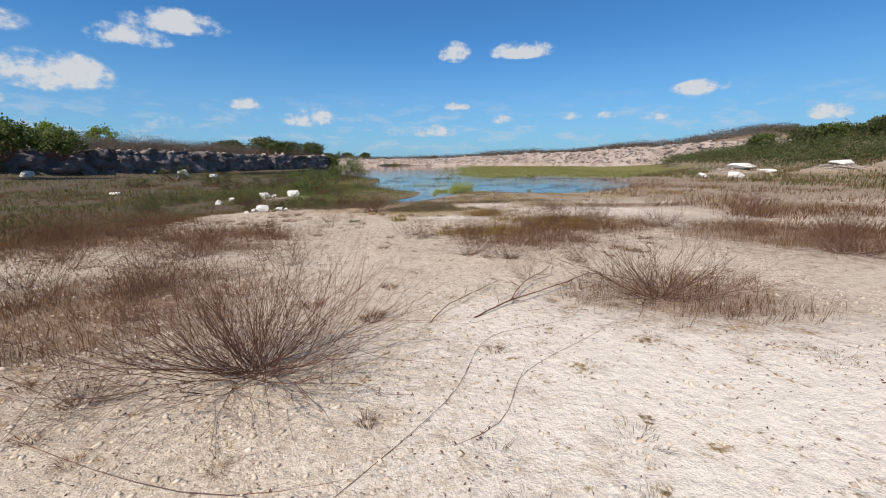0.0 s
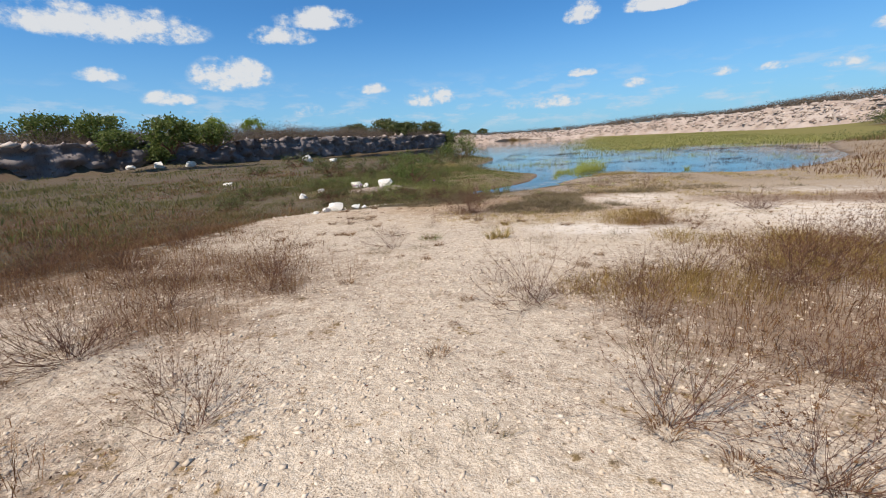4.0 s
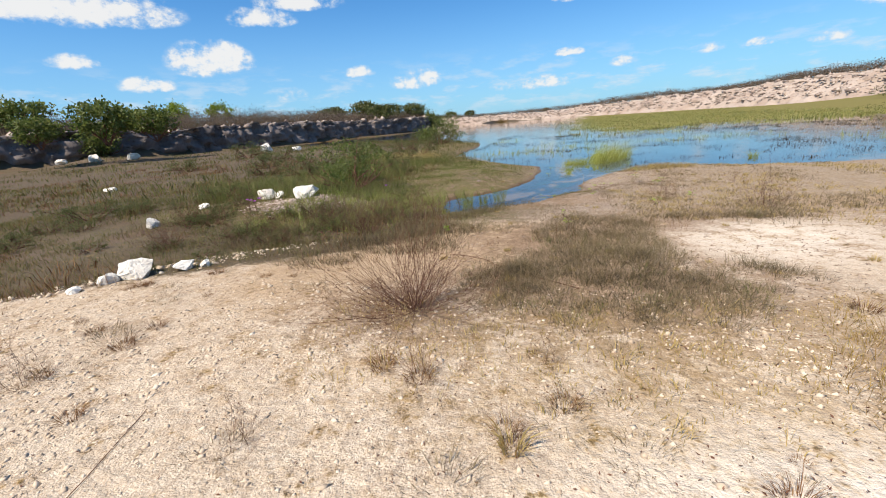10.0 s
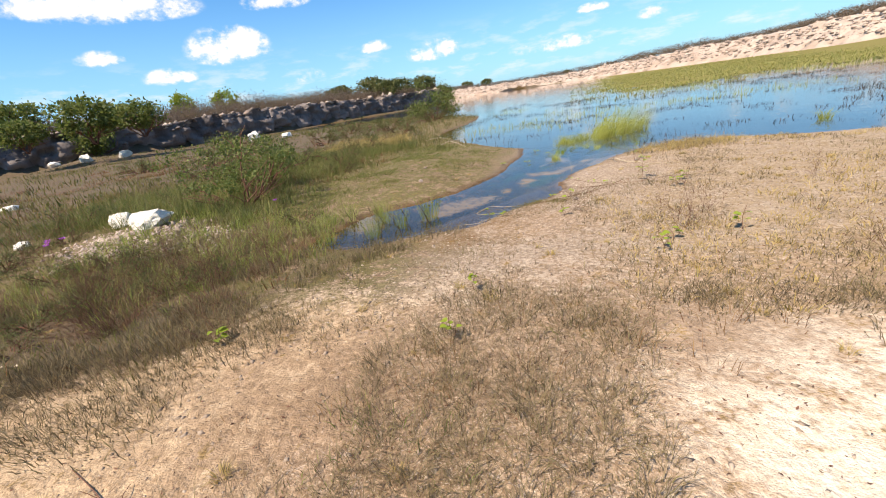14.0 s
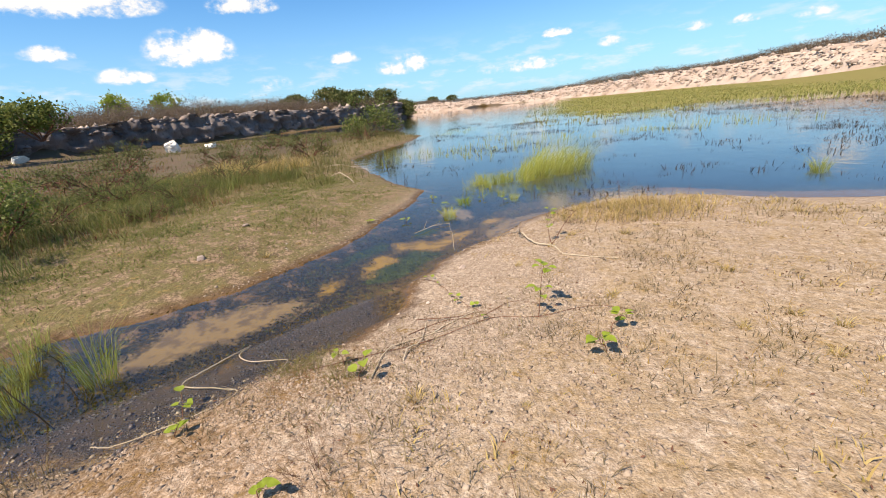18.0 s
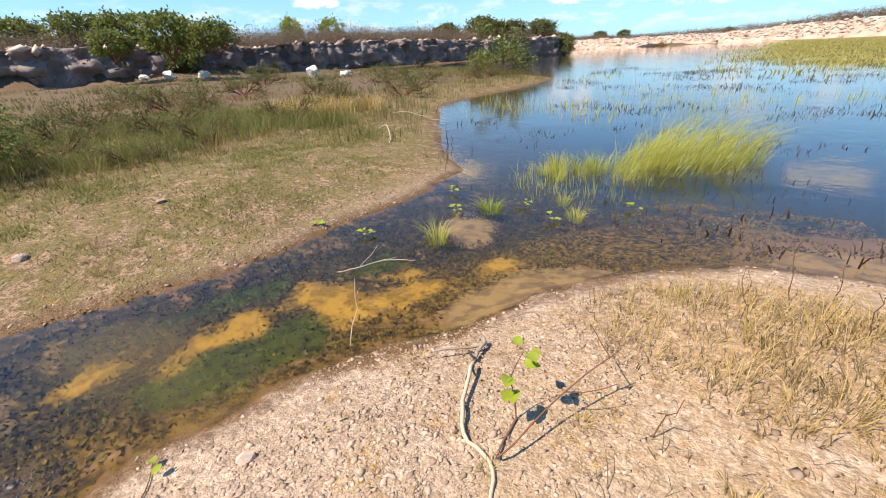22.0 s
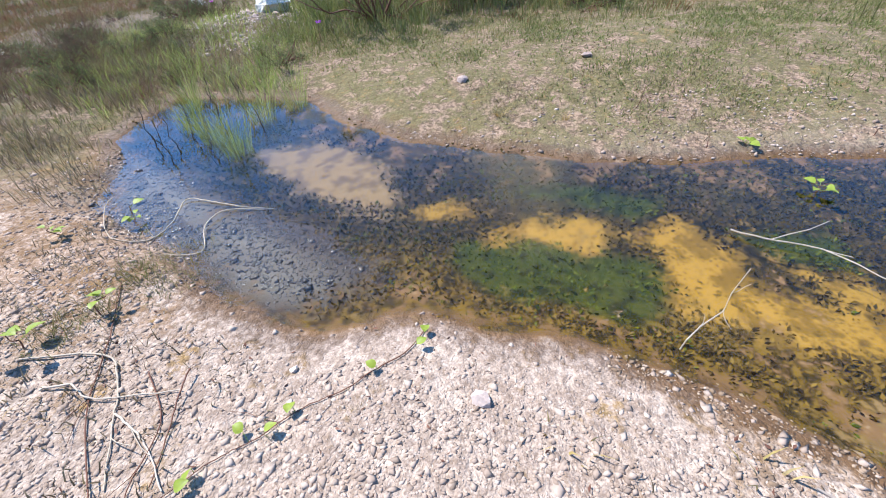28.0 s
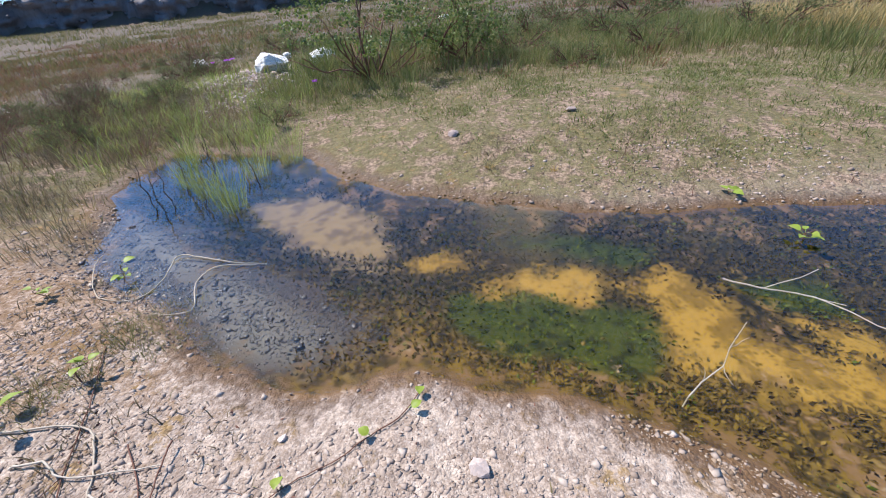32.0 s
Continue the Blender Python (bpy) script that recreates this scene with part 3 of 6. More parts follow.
# golden and pale silt and green weed on the bottom of the inlet, as outlines
GOLD_SILT = [[(-0.85, 24.85), (-1.02, 25.2), (-1.0, 25.6), (-0.84, 25.66), (-0.7, 25.54), (-0.72, 25.1)], [(-0.83, 25.72), (-0.82, 26.08), (-0.62, 26.26), (-0.41, 26.16), (-0.2, 26.4), (0.05, 26.78), (0.23, 26.65), (0.18, 26.46), (0.12, 26.1), (0.03, 25.97), (-0.08, 25.82), (-0.28, 25.8), (-0.56, 25.9)],
             [(-1.25, 24.3), (-1.31, 24.63), (-1.16, 24.87), (-1.08, 24.7), (-1.1, 24.39)], [(-0.42, 26.5), (-0.3, 26.85), (-0.1, 26.9), (-0.1, 26.6)], [(0.35, 26.9), (0.3, 27.25), (0.6, 27.4), (0.7, 27.1)]]
PALE_SILT = [[(-2.41, 22.81), (-2.42, 23.23), (-2.3, 23.73), (-1.9, 24.05), (-1.45, 24.3), (-1.25, 24.15), (-1.37, 23.8), (-1.55, 23.45), (-1.85, 23.2), (-2.1, 22.95)], [(-0.6, 27.7), (-0.55, 28.3), (-0.1, 28.2), (0.1, 27.8), (-0.2, 27.5)], [(2.4, 28.15), (2.6, 28.7), (3.9, 28.9), (4.6, 28.2), (3.4, 28.0)], [(0.42, 26.15), (0.7, 25.95), (1.15, 26.6), (1.6, 27.4), (1.05, 27.5), (0.5, 26.75)]]
GREEN_WEED = [[(-0.82, 24.61), (-0.86, 24.91), (-0.63, 25.61), (-0.48, 25.89), (-0.12, 25.75), (0.0, 25.56), (-0.24, 25.01), (-0.43, 24.68)], [(-1.4, 25.0), (-1.3, 25.6), (-1.15, 26.1), (-0.92, 25.95), (-1.1, 25.4)], [(-0.75, 26.35), (-0.5, 26.45), (-0.35, 26.9), (-0.7, 26.9)]]


def outlines(polys, x, y):
    """1 well inside one of the outlines, 0.5 on its line, 0 outside; the line is ragged."""
    bx, by = x + 0.11 * wave(x, y, 0.3, 71), y + 0.11 * wave(x, y, 0.3, 73)
    best = np.full(np.shape(x), -1.0)
    for poly in polys:
        best = np.maximum(best, away(poly, bx, by))
    return np.clip(0.5 + best / 0.3, 0, 1)


def blobs(spots, x, y):
    """1 in the heart of a spot, 0.5 at its rim, 0 well outside."""
    best = np.zeros(np.shape(x))
    bx, by = x + 0.1 * wave(x, y, 0.35, 71), y + 0.1 * wave(x, y, 0.35, 73)
    for cx, cy, rx, ry in spots:
        small = 1.0 if max(rx, ry) < 0.8 else 0.0
        d = np.hypot((x + (bx - x) * small - cx) / rx, (y + (by - y) * small - cy) / ry)
        best = np.maximum(best, 1 - 0.5 * d)
    return np.clip(best, 0, 1)


def near_side(x, y):
    """1 on the walker's side of the inlet's middle line, 0 beyond it."""
    return step(x - np.interp(y, [21, 22, 24, 25, 26, 27, 28, 29], [-2.6, -2.3, -1.1, -0.8, -0.45, -0.1, 0.4, 0.9]), 0.0, 0.45)


def sward_zone(x, y):
    """The lowland of olive and brown growth beyond the gravel, and the far bank."""
    ledge = np.interp(y, [-20, 5, 12, 15, 16.1, 17.4, 18.5, 20, 22], [-9, -8.5, -8.5, -7.8, -6.0, -3.9, -2.9, -2.5, -2.4])
    loose = step(y, 14.5, 11.0)
    west = step(ledge - x + loose * 2.2 * wave(x, y, 5.0, 143), -0.7 - 1.6 * loose, 0.7 + 1.6 * loose)
    north = step(y, 20.6, 22.4)
    return west * (1 - north) + step(-0.6 - x, -0.2, 0.5) * north


xs, ys = spaced(-6, 6, 0.1, 1.075, 3000), spaced(3.0, 29, 0.1, 1.075, 3000)
gx, gy = np.meshgrid(xs, ys)
gz = height(gx, gy)
nx, ny = len(xs), len(ys)
idx = np.arange(nx * ny).reshape(ny, nx)
quads = np.stack([idx[:-1, :-1], idx[:-1, 1:], idx[1:, 1:], idx[1:, :-1]], -1).reshape(-1, 4)
gm = raw_mesh("ground", np.stack([gx, gy, gz], -1).reshape(-1, 3), quads, M_GROUND, True)
gw = shore(gx, gy)
in_marsh = marsh_zone(gx, gy)
bare = (blobs(SAND, gx, gy) > 0.5)
zones = {
    "litter": blobs(LITTER, gx, gy),
    "sand": blobs(SAND, gx, gy),
    "clay": np.clip(step(gy, 11.5, 15) * step(gy, 23, 19) * 0.45 + step(-gw, 1.2, 0.2) * 0.3 * (gw < 0) + 0.75 * blobs([(-2.7, 17.2, 1.3, 0.9), (-3.6, 16.4, 1.0, 0.8), (-1.9, 18.2, 0.8, 0.8)], gx, gy), 0, 1),
    "earth": np.clip(np.maximum(step(-0.4 - gx, -0.2, 0.4) * step(gy, 21.5, 22.8), step(-1.1 - gx, -0.4, 0.5) * step(gy, 18.3, 20.5)) * step(gx, -13, -9) * (gw < 0.02) * 1.15, 0, 1.2),
    "straw": np.clip((gw < 0) * step(gx, -0.6, 1.4) * step(gy, 17.5, 21) * (0.42 + 0.2 * step(-gw, 0.2, 1.2) - 0.25 * (np.hypot(gx - 0.4, gy - 24.2) < 1.3)) + blobs([(-0.5, 14.7, 2.2, 1.0), (1.6, 15.4, 1.4, 0.6)], gx, gy) * 0.75, 0, 1),
    "brown": blobs(BROWN, gx, gy),
    "bank": np.clip(step(gy, 17.5, 20.5) * step(gx, -2.4, -0.8) * 0.85, 0, 1) * (gw < 0.05),
    "reedbed": in_marsh,
    "rim": near_side(gx, gy) * step(gy, 30, 28),
    "pool": outlines(GREEN_WEED, gx, gy),
    "under": (gw > 0.03).astype(float),
    "sward": np.clip(sward_zone(gx, gy) * (gw < 0.02) * (1.05 + (0.2 + 0.8 * step(-gx + 0.8 * wave(gx, gy, 3.0, 145), 5.5, 9.0) - 1.05) * step(gy, 20.6, 22.6)) + step(np.hypot(gx, gy - 15), np.where(gx > 8, 14, 24), np.where(gx > 8, 30, 60)) * np.where((gx > 8) & (gy < 22), 0.75, 1.0), 0, 1) * (1 - bare * (gx > 20)),
    "mud": (1 - in_marsh) * np.clip(step(-gw, np.where((gy > 20.5) & (gy < 25.5) & (gx < -1.2), 0.4, 0.22), 0.0) * (gw < 0) * 0.6 + (gw >= 0) * 1.3 + (gw < 0) * 0.62 * blobs([(-0.95, 22.1, 0.75, 0.8), (-0.3, 22.7, 0.5, 0.5), (-1.3, 21.2, 0.8, 0.7), (0.5, 25.85, 0.3, 0.35), (0.6, 26.0, 0.2, 0.2)], gx, gy), 0, 1),
    "weed": (1 - in_marsh) * np.where(gx > 2.2, step(gw, 0.7, 1.8), 1.0) * np.clip((gw > 0) * (0.6 + 0.2 * step(gw, 0.1, 0.5)) + (gw > 0) * 0.5 * (outlines(GREEN_WEED, gx, gy) > 0.5), 0, 1),
    "silt": outlines(GOLD_SILT, gx, gy) * (gw > 0.05),
    "pale_silt": outlines(PALE_SILT, gx, gy) * (gw > 0.02),
    "flat": step(away(MUD_FLAT, gx, gy) + 0.3 * wave(gx, gy, 0.5, 35), -0.3, 0.3),
    "deep": step(gw, 1.0, 3.5) * (1 - in_marsh),
    "wet": np.clip(step(-gw, 0.3, 0.0), 0, 1),
}
for key, val in zones.items():
    gm.attributes.new(key, "FLOAT", "POINT").data.foreach_set("value", val.ravel().astype(np.float32))
tagged(new("ground", gm), "cream limestone gravel ground with dry litter and muddy banks", "ground", kind="structure")

# ---- water ----
wx, wy = spaced(-5, 10, 0.5, 1.12, 300), spaced(20, 34, 0.5, 1.12, 280)
ax_, ay_ = np.meshgrid(wx, wy)
wid = np.arange(ax_.size).reshape(ax_.shape)
wq = np.stack([wid[:-1, :-1], wid[:-1, 1:], wid[1:, 1:], wid[1:, :-1]], -1).reshape(-1, 4)
mid_x, mid_y = ax_[:-1, :-1].ravel(), ay_[:-1, :-1].ravel()
keep_q = (away(WATER, mid_x, mid_y) > -2.5 - 0.25 * np.hypot(mid_x, mid_y - 25))
wm = raw_mesh("water", np.stack([ax_, ay_, np.zeros_like(ax_)], -1).reshape(-1, 3), wq[keep_q], M_WATER, True)
tagged(new("water", wm), "still blue quarry pond reflecting the sky", "water", kind="structure")


# ---- cliffs and banks ----
def along(line, gap):
    pts = []
    for (ax, ay), (bx, by) in zip(line, line[1:]):
        n = max(1, int(math.hypot(bx - ax, by - ay) / gap))
        pts += [(ax + (bx - ax) * i / n, ay + (by - ay) * i / n) for i in range(n)]
    return np.array(pts + [line[-1]])


def rock_face(name, line, gap, rows, foot, lip, mat, label, seed, jag, level=None):
    """A rock face along a line: broken columns and courses from the foot, set out before the line, to the lip. Gives its surface too."""
    p = along(line, gap)
    d = np.gradient(p, axis=0)
    nrm = np.stack([d[:, 1], -d[:, 0]], 1) / np.linalg.norm(d, axis=1)[:, None]
    v = []
    run = np.cumsum(np.r_[0, np.linalg.norm(np.diff(p, axis=0), axis=1)])
    jag_top = 1.0 if level is None else 0.35
    cols = np.floor(run / 1.7 + 0.6 * wave(run, run * 0, 5, seed + 7))
    top = (plateau(p[:, 0], p[:, 1]) if level is None else level + 0 * run) + lip + jag_top * 0.5 * wave(run, run * 0, 9, seed) + jag_top * 0.55 * (lattice(cols, cols * 0, seed) - 0.5)
    for j in range(rows + 2):
        k = min(j / rows, 1.0)
        course = np.floor(k * 5 + 2.0 * lattice(cols, cols * 0 + 1, seed))
        out = foot * (1 - k) + jag * (1.5 * (lattice(cols, course, seed + 2) - 0.5) + 0.9 * wave(run, run * 0 + k * 5, 0.9, seed + 3))
        z = -0.5 + (top + 0.5) * (k ** 0.9 if j <= rows else 1)
        if j == rows + 1:
            out = out * 0 - 2.6
            z = z - 0.1
        v.append(np.stack([p[:, 0] + nrm[:, 0] * out, p[:, 1] + nrm[:, 1] * out, z + 0 * run], 1))
    v = np.array(v)
    n = len(p)
    i = np.arange((rows + 2) * n).reshape(rows + 2, n)
    q = np.stack([i[:-1, :-1], i[:-1, 1:], i[1:, 1:], i[1:, :-1]], -1).reshape(-1, 4)
    tagged(new(name, raw_mesh(name, v.reshape(-1, 3), q, mat)), label, "cliff", kind="structure")
    return v


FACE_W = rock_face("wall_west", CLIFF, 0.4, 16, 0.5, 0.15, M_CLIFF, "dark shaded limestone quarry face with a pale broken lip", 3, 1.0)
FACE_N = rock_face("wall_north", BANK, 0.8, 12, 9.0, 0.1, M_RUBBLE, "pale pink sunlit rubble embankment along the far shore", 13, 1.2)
# ---- growth ----
class Pieces:
    """Gathers corners and triangles of many small pieces for one mesh."""

    def __init__(self):
        self.v, self.f, self.n = [], [], 0

    def add(self, v, f):
        v, f = np.asarray(v, float).reshape(-1, 3), np.asarray(f, int).reshape(-1, 3)
        self.v.append(v)
        self.f.append(f + self.n)
        self.n += len(v)

    def tube(self, pts, r0, r1, sides=4):
        pts = np.asarray(pts, float)
        n = len(pts)
        d = np.gradient(pts, axis=0)
        d /= np.linalg.norm(d, axis=1)[:, None] + 1e-9
        ref = np.where(np.abs(d[:, 2:3]) < 0.9, np.array([[0, 0, 1.0]]), np.array([[1.0, 0, 0]]))
        a = np.cross(d, ref)
        a /= np.linalg.norm(a, axis=1)[:, None] + 1e-9
        b = np.cross(d, a)
        r = np.linspace(r0, r1, n)[:, None]
        ang = np.arange(sides) * 2 * math.pi / sides
        ring = np.stack([pts + r * (math.cos(t) * a + math.sin(t) * b) for t in ang], 1)
        i = np.arange(n * sides).reshape(n, sides)
        j = np.roll(i, -1, 1)
        q = np.stack([i[:-1], j[:-1], j[1:], i[1:]], -1).reshape(-1, 4)
        self.add(ring, np.concatenate([q[:, [0, 1, 2]], q[:, [0, 2, 3]]]))

    def leaves(self, at, way, size, rng, wide=0.5, fold=0.25):
        """Pointed leaves, folded along the rib, at many places at once."""
        at, way = np.asarray(at, float), np.asarray(way, float)
        n = len(at)
        way = way / (np.linalg.norm(way, axis=1)[:, None] + 1e-9)
        side = np.cross(way, rng.normal(size=(n, 3)))
        side /= np.linalg.norm(side, axis=1)[:, None] + 1e-9
        up = np.cross(side, way)
        s = np.broadcast_to(np.asarray(size, float), (n,))[:, None]
        v = np.stack([at, at + way * s * 0.45 + side * s * wide * 0.5 + up * s * fold * 0.4, at + way * s, at + way * s * 0.45 - side * s * wide * 0.5 + up * s * fold * 0.4], 1)
        k = np.arange(n)[:, None] * 4
        self.add(v, np.concatenate([k + np.array([[0, 1, 2]]), k + np.array([[0, 2, 3]])]))

    def broad_leaf(self, at, way, size, rng):
        """One rounded leaf with a pointed tip, cupped along its rib and drooping at the end."""
        at, way = np.asarray(at, float), np.asarray(way, float) / np.linalg.norm(way)
        side = np.cross(way, [0, 0, 1.0]) + rng.normal(0, 0.15, 3)
        side /= np.linalg.norm(side)
        up = np.cross(side, way)
        u = np.array([0.0, 0.12, 0.35, 0.6, 0.85, 1.0])
        half = size * np.array([0.0, 0.26, 0.4, 0.36, 0.17, 0.0])
        rib = at + np.outer(u * size, way) - np.outer(0.3 * size * u * u, [0, 0, 1.0])
        lift = np.outer(half * 0.35, up)
        v = np.concatenate([rib, rib + half[:, None] * side + lift, rib - half[:, None] * side + lift])
        f = []
        for i in range(5):
            f += [(i, 6 + i, 7 + i), (i, 7 + i, i + 1), (i, i + 1, 13 + i), (i, 13 + i, 12 + i)]
        self.add(v, f)

    def blades(self, x, y, z, h, w, lean, rng, droop=0.35, way=None):
        """Grass blades in two bends, from their roots."""
        n = len(x)
        a = rng.uniform(0, 2 * math.pi, n) if way is None else way
        t = rng.uniform(0, 2 * math.pi, n)
        root = np.stack([x, y, z], 1)
        out = np.stack([np.cos(a), np.sin(a), 0 * a], 1)
        side = np.stack([np.cos(t), np.sin(t), 0 * t], 1) * np.asarray(w)[:, None]
        h, lean = np.asarray(h)[:, None], np.asarray(lean)[:, None]
        mid = root + out * h * lean * 0.4 + np.array([[0, 0, 1.0]]) * h * 0.58
        tip = root + out * h * lean * (1 + droop) + np.array([[0, 0, 1.0]]) * h * (1 - 0.25 * droop)
        v = np.stack([root - side, root + side, mid - side * 0.75, mid + side * 0.75, tip], 1)
        k = np.arange(n)[:, None] * 5
        self.add(v, np.concatenate([k + np.array([[0, 1, 3]]), k + np.array([[0, 3, 2]]), k + np.array([[2, 3, 4]])]))

    def mesh(self, name, mat, smooth=False):
        return raw_mesh(name, np.concatenate(self.v), np.concatenate(self.f), mat, smooth)


def part(name, pieces, mat, parent, label="", smooth=False):
    ob = new(name, pieces.mesh(name, mat, smooth))
    ob.parent = parent
    return tagged(ob, label)


def spread(n, x0, x1, y0, y1, rng, keep):
    """Places over a stretch of ground, thinned by keep(x, y), a chance from 0 to 1."""
    x, y = rng.uniform(x0, x1, n), rng.uniform(y0, y1, n)
    k = rng.uniform(size=n) < keep(x, y)
    return x[k], y[k]


def tussocks(name, label, mat, n, box, keep, tall, blades, rng, radius=0.06, width=0.003, lean=0.45, base=None, lump=None):
    """A stretch of tufted grass, as one sheet of blades."""
    cx, cy = spread(n, *box, rng, keep)
    m = len(cx)
    size = rng.uniform(0.45, 1.0, m) ** 1.3
    if lump:
        size *= 0.55 + 0.45 * (wave(cx, cy, lump, 77) + 1)
    b = blades
    a = rng.uniform(0, 2 * math.pi, (m, b))
    r = radius * np.sqrt(rng.uniform(size=(m, b))) * (0.5 + size[:, None])
    x, y = (cx[:, None] + r * np.cos(a)).ravel(), (cy[:, None] + r * np.sin(a)).ravel()
    z = (np.full(x.shape, base) if base is not None else height(x, y)) - 0.01
    h = (size[:, None] * tall * rng.uniform(0.5, 1.1, (m, b))).ravel()
    p = Pieces()
    p.blades(x, y, z, h, width * rng.uniform(0.6, 1.4, m * b), lean * rng.uniform(0.1, 1.6, m * b), rng, way=(a + rng.normal(0, 0.6, (m, b))).ravel())
    return tagged(new(name, p.mesh(name, mat)), label, "grass", kind="stuff")


on_land = lambda x, y, d=0.05: (shore(x, y) < -d).astype(float)

# ---- stones on the gravel ----
bm = bmesh.new()
bmesh.ops.create_icosphere(bm, subdivisions=1, radius=1.0)
bm.verts.ensure_lookup_table()
PEB_V = np.array([v.co[:] for v in bm.verts])
PEB_F = np.array([[v.index for v in f.verts] for f in bm.faces])
bm.free()
OCT_V = np.array([(1, 0, 0), (0, 1, 0), (-1, 0, 0), (0, -1, 0), (0, 0, 1), (0, 0, -0.6)], float)
OCT_F = np.array([(0, 1, 4), (1, 2, 4), (2, 3, 4), (3, 0, 4), (1, 0, 5), (2, 1, 5), (3, 2, 5), (0, 3, 5)])


def chips(name, label, x, y, z, s, rng, mat, sink=0.05):
    """Many broken stones as one sheet of small uneven blocks."""
    m = len(x)
    a = rng.uniform(0, 2 * math.pi, m)
    jig = OCT_V[None] * rng.uniform(0.55, 1.25, (m, 6, 1)) + rng.normal(0, 0.14, (m, 6, 3))
    jig *= np.stack([s * rng.uniform(0.7, 1.3, m), s * rng.uniform(0.5, 1.0, m), s * rng.uniform(0.3, 0.7, m)], 1)[:, None]
    c, d = np.cos(a)[:, None], np.sin(a)[:, None]
    v = np.stack([jig[..., 0] * c - jig[..., 1] * d + x[:, None], jig[..., 0] * d + jig[..., 1] * c + y[:, None], jig[..., 2] + (z - s * sink)[:, None]], -1)
    p = Pieces()
    p.add(v, (np.arange(m)[:, None, None] * 6 + OCT_F[None]).reshape(-1, 3))
    return tagged(new(name, p.mesh(name, mat)), label, "gravel", kind="stuff")


def pebbles(name, label, n, box, keep, small, large, rng, mat=None, sink=0.05):
    x, y = spread(n, *box, rng, keep)
    s = small * (large / small) ** (rng.uniform(size=len(x)) ** 2.4)
    return chips(name, label, x, y, height(x, y), s, rng, mat or M_PEBBLE, sink)


def on_face(name, label, face, n, rows, small, large, rng, mat):
    """Broken blocks resting against a rock face, between two of its courses."""
    j, i = rng.uniform(rows[0], rows[1], n), rng.integers(0, face.shape[1] - 1, n)
    j0 = np.minimum(j.astype(int), face.shape[0] - 2)
    f, g = (j - j0)[:, None], rng.uniform(size=(n, 1))
    q = (face[j0, i] * (1 - g) + face[j0, i + 1] * g) * (1 - f) + (face[j0 + 1, i] * (1 - g) + face[j0 + 1, i + 1] * g) * f
    s = small * (large / small) ** (rng.uniform(size=n) ** 2.0)
    return chips(name, label, q[:, 0], q[:, 1], q[:, 2], s, rng, mat, -0.1)


def gravel_keep(x, y):
    k = 1 - 0.75 * (blobs(SAND, x, y) > 0.5) - 0.5 * (blobs(LITTER, x, y) > 0.55)
    return np.clip(k, 0.08, 1) * on_land(x, y, 0.0) * (0.35 + 0.65 * step(wave(x, y, 1.4, 81), -0.35, 0.25)) * (1 - 0.8 * sward_zone(x, y) * (y < 21.5))


pebbles("gravel", "loose cream limestone chips on the ground", 105000, (-7, 5, 0.5, 16), gravel_keep, 0.007, 0.038, np.random.default_rng(11))
pebbles("gravel", "loose pale limestone chips on the pond bank", 42000, (-2.5, 4, 15.5, 28), gravel_keep, 0.006, 0.034, np.random.default_rng(12), M_CHIP)
pebbles("gravel", "fine pale limestone chips at the water's edge", 38000, (-0.8, 1.8, 22.2, 26.4), lambda x, y: step(-shore(x, y), 0.12, 0.55) * (1 - step(away(MUD_FLAT, x, y), -0.2, 0.1)) * (0.5 + 0.5 * step(wave(x, y, 0.5, 83), -0.3, 0.3)), 0.005, 0.026, np.random.default_rng(13), M_CHIP)
pebbles("gravel", "brown clods and chips on the far bank", 42000, (-8, -1.2, 21.3, 30.5), lambda x, y: on_land(x, y, -0.06) * (0.25 + 0.75 * step(-shore(x, y), 2.5, 0.2)) * step(wave(x, y, 0.8, 85), -0.5, 0.3), 0.006, 0.028, np.random.default_rng(14), M_CLOD, 0.15)
pebbles("mud_clods", "dark wet clods and weed along the shallow margin", 26000, (-4.2, 1.6, 20.8, 28.5), lambda x, y: step(shore(x, y), -0.12, 0.05) * step(shore(x, y), 0.75, 0.2) * step(wave(x, y, 0.45, 87), -0.25, 0.25) * (outlines(GOLD_SILT + PALE_SILT, x, y) < 0.5) * (1 - near_side(x, y)) * (away(MUD_FLAT, x, y) < 0), 0.006, 0.024, np.random.default_rng(19), M_WEED, 0.1)
pebbles("mud_clods", "golden brown weed clods along the near margin", 26000, (-4.2, 1.6, 20.8, 28.5), lambda x, y: step(shore(x, y), -0.04, 0.06) * step(shore(x, y), 0.75, 0.2) * step(wave(x, y, 0.45, 87), -0.25, 0.25) * (outlines(GOLD_SILT + PALE_SILT, x, y) < 0.5) * near_side(x, y) * (away(MUD_FLAT, x, y) < 0), 0.006, 0.024, np.random.default_rng(30), M_RIM_WEED, 0.1)
pebbles("mud_clods", "brown stranded weed along the muddy margin", 5000, (0.0, 1.3, 25.2, 26.6), lambda x, y: on_land(x, y, -0.05) * step(blobs([(0.5, 25.85, 0.3, 0.35), (0.85, 26.1, 0.3, 0.3), (0.2, 25.5, 0.2, 0.2)], x, y) + 0.2 * wave(x, y, 0.25, 89), 0.45, 0.65), 0.006, 0.022, np.random.default_rng(29), M_CLOD, 0.1)
pebbles("mud_clods", "grey wet mud clods glistening in the shallows", 52000, (-2.6, -0.1, 21.4, 24.4), lambda x, y: step(away(MUD_FLAT, x, y), -0.15, 0.1) * (0.3 + 0.7 * step(wave(x, y, 0.3, 88), -0.2, 0.2)), 0.004, 0.017, np.random.default_rng(26), M_OOZE, 0.0)
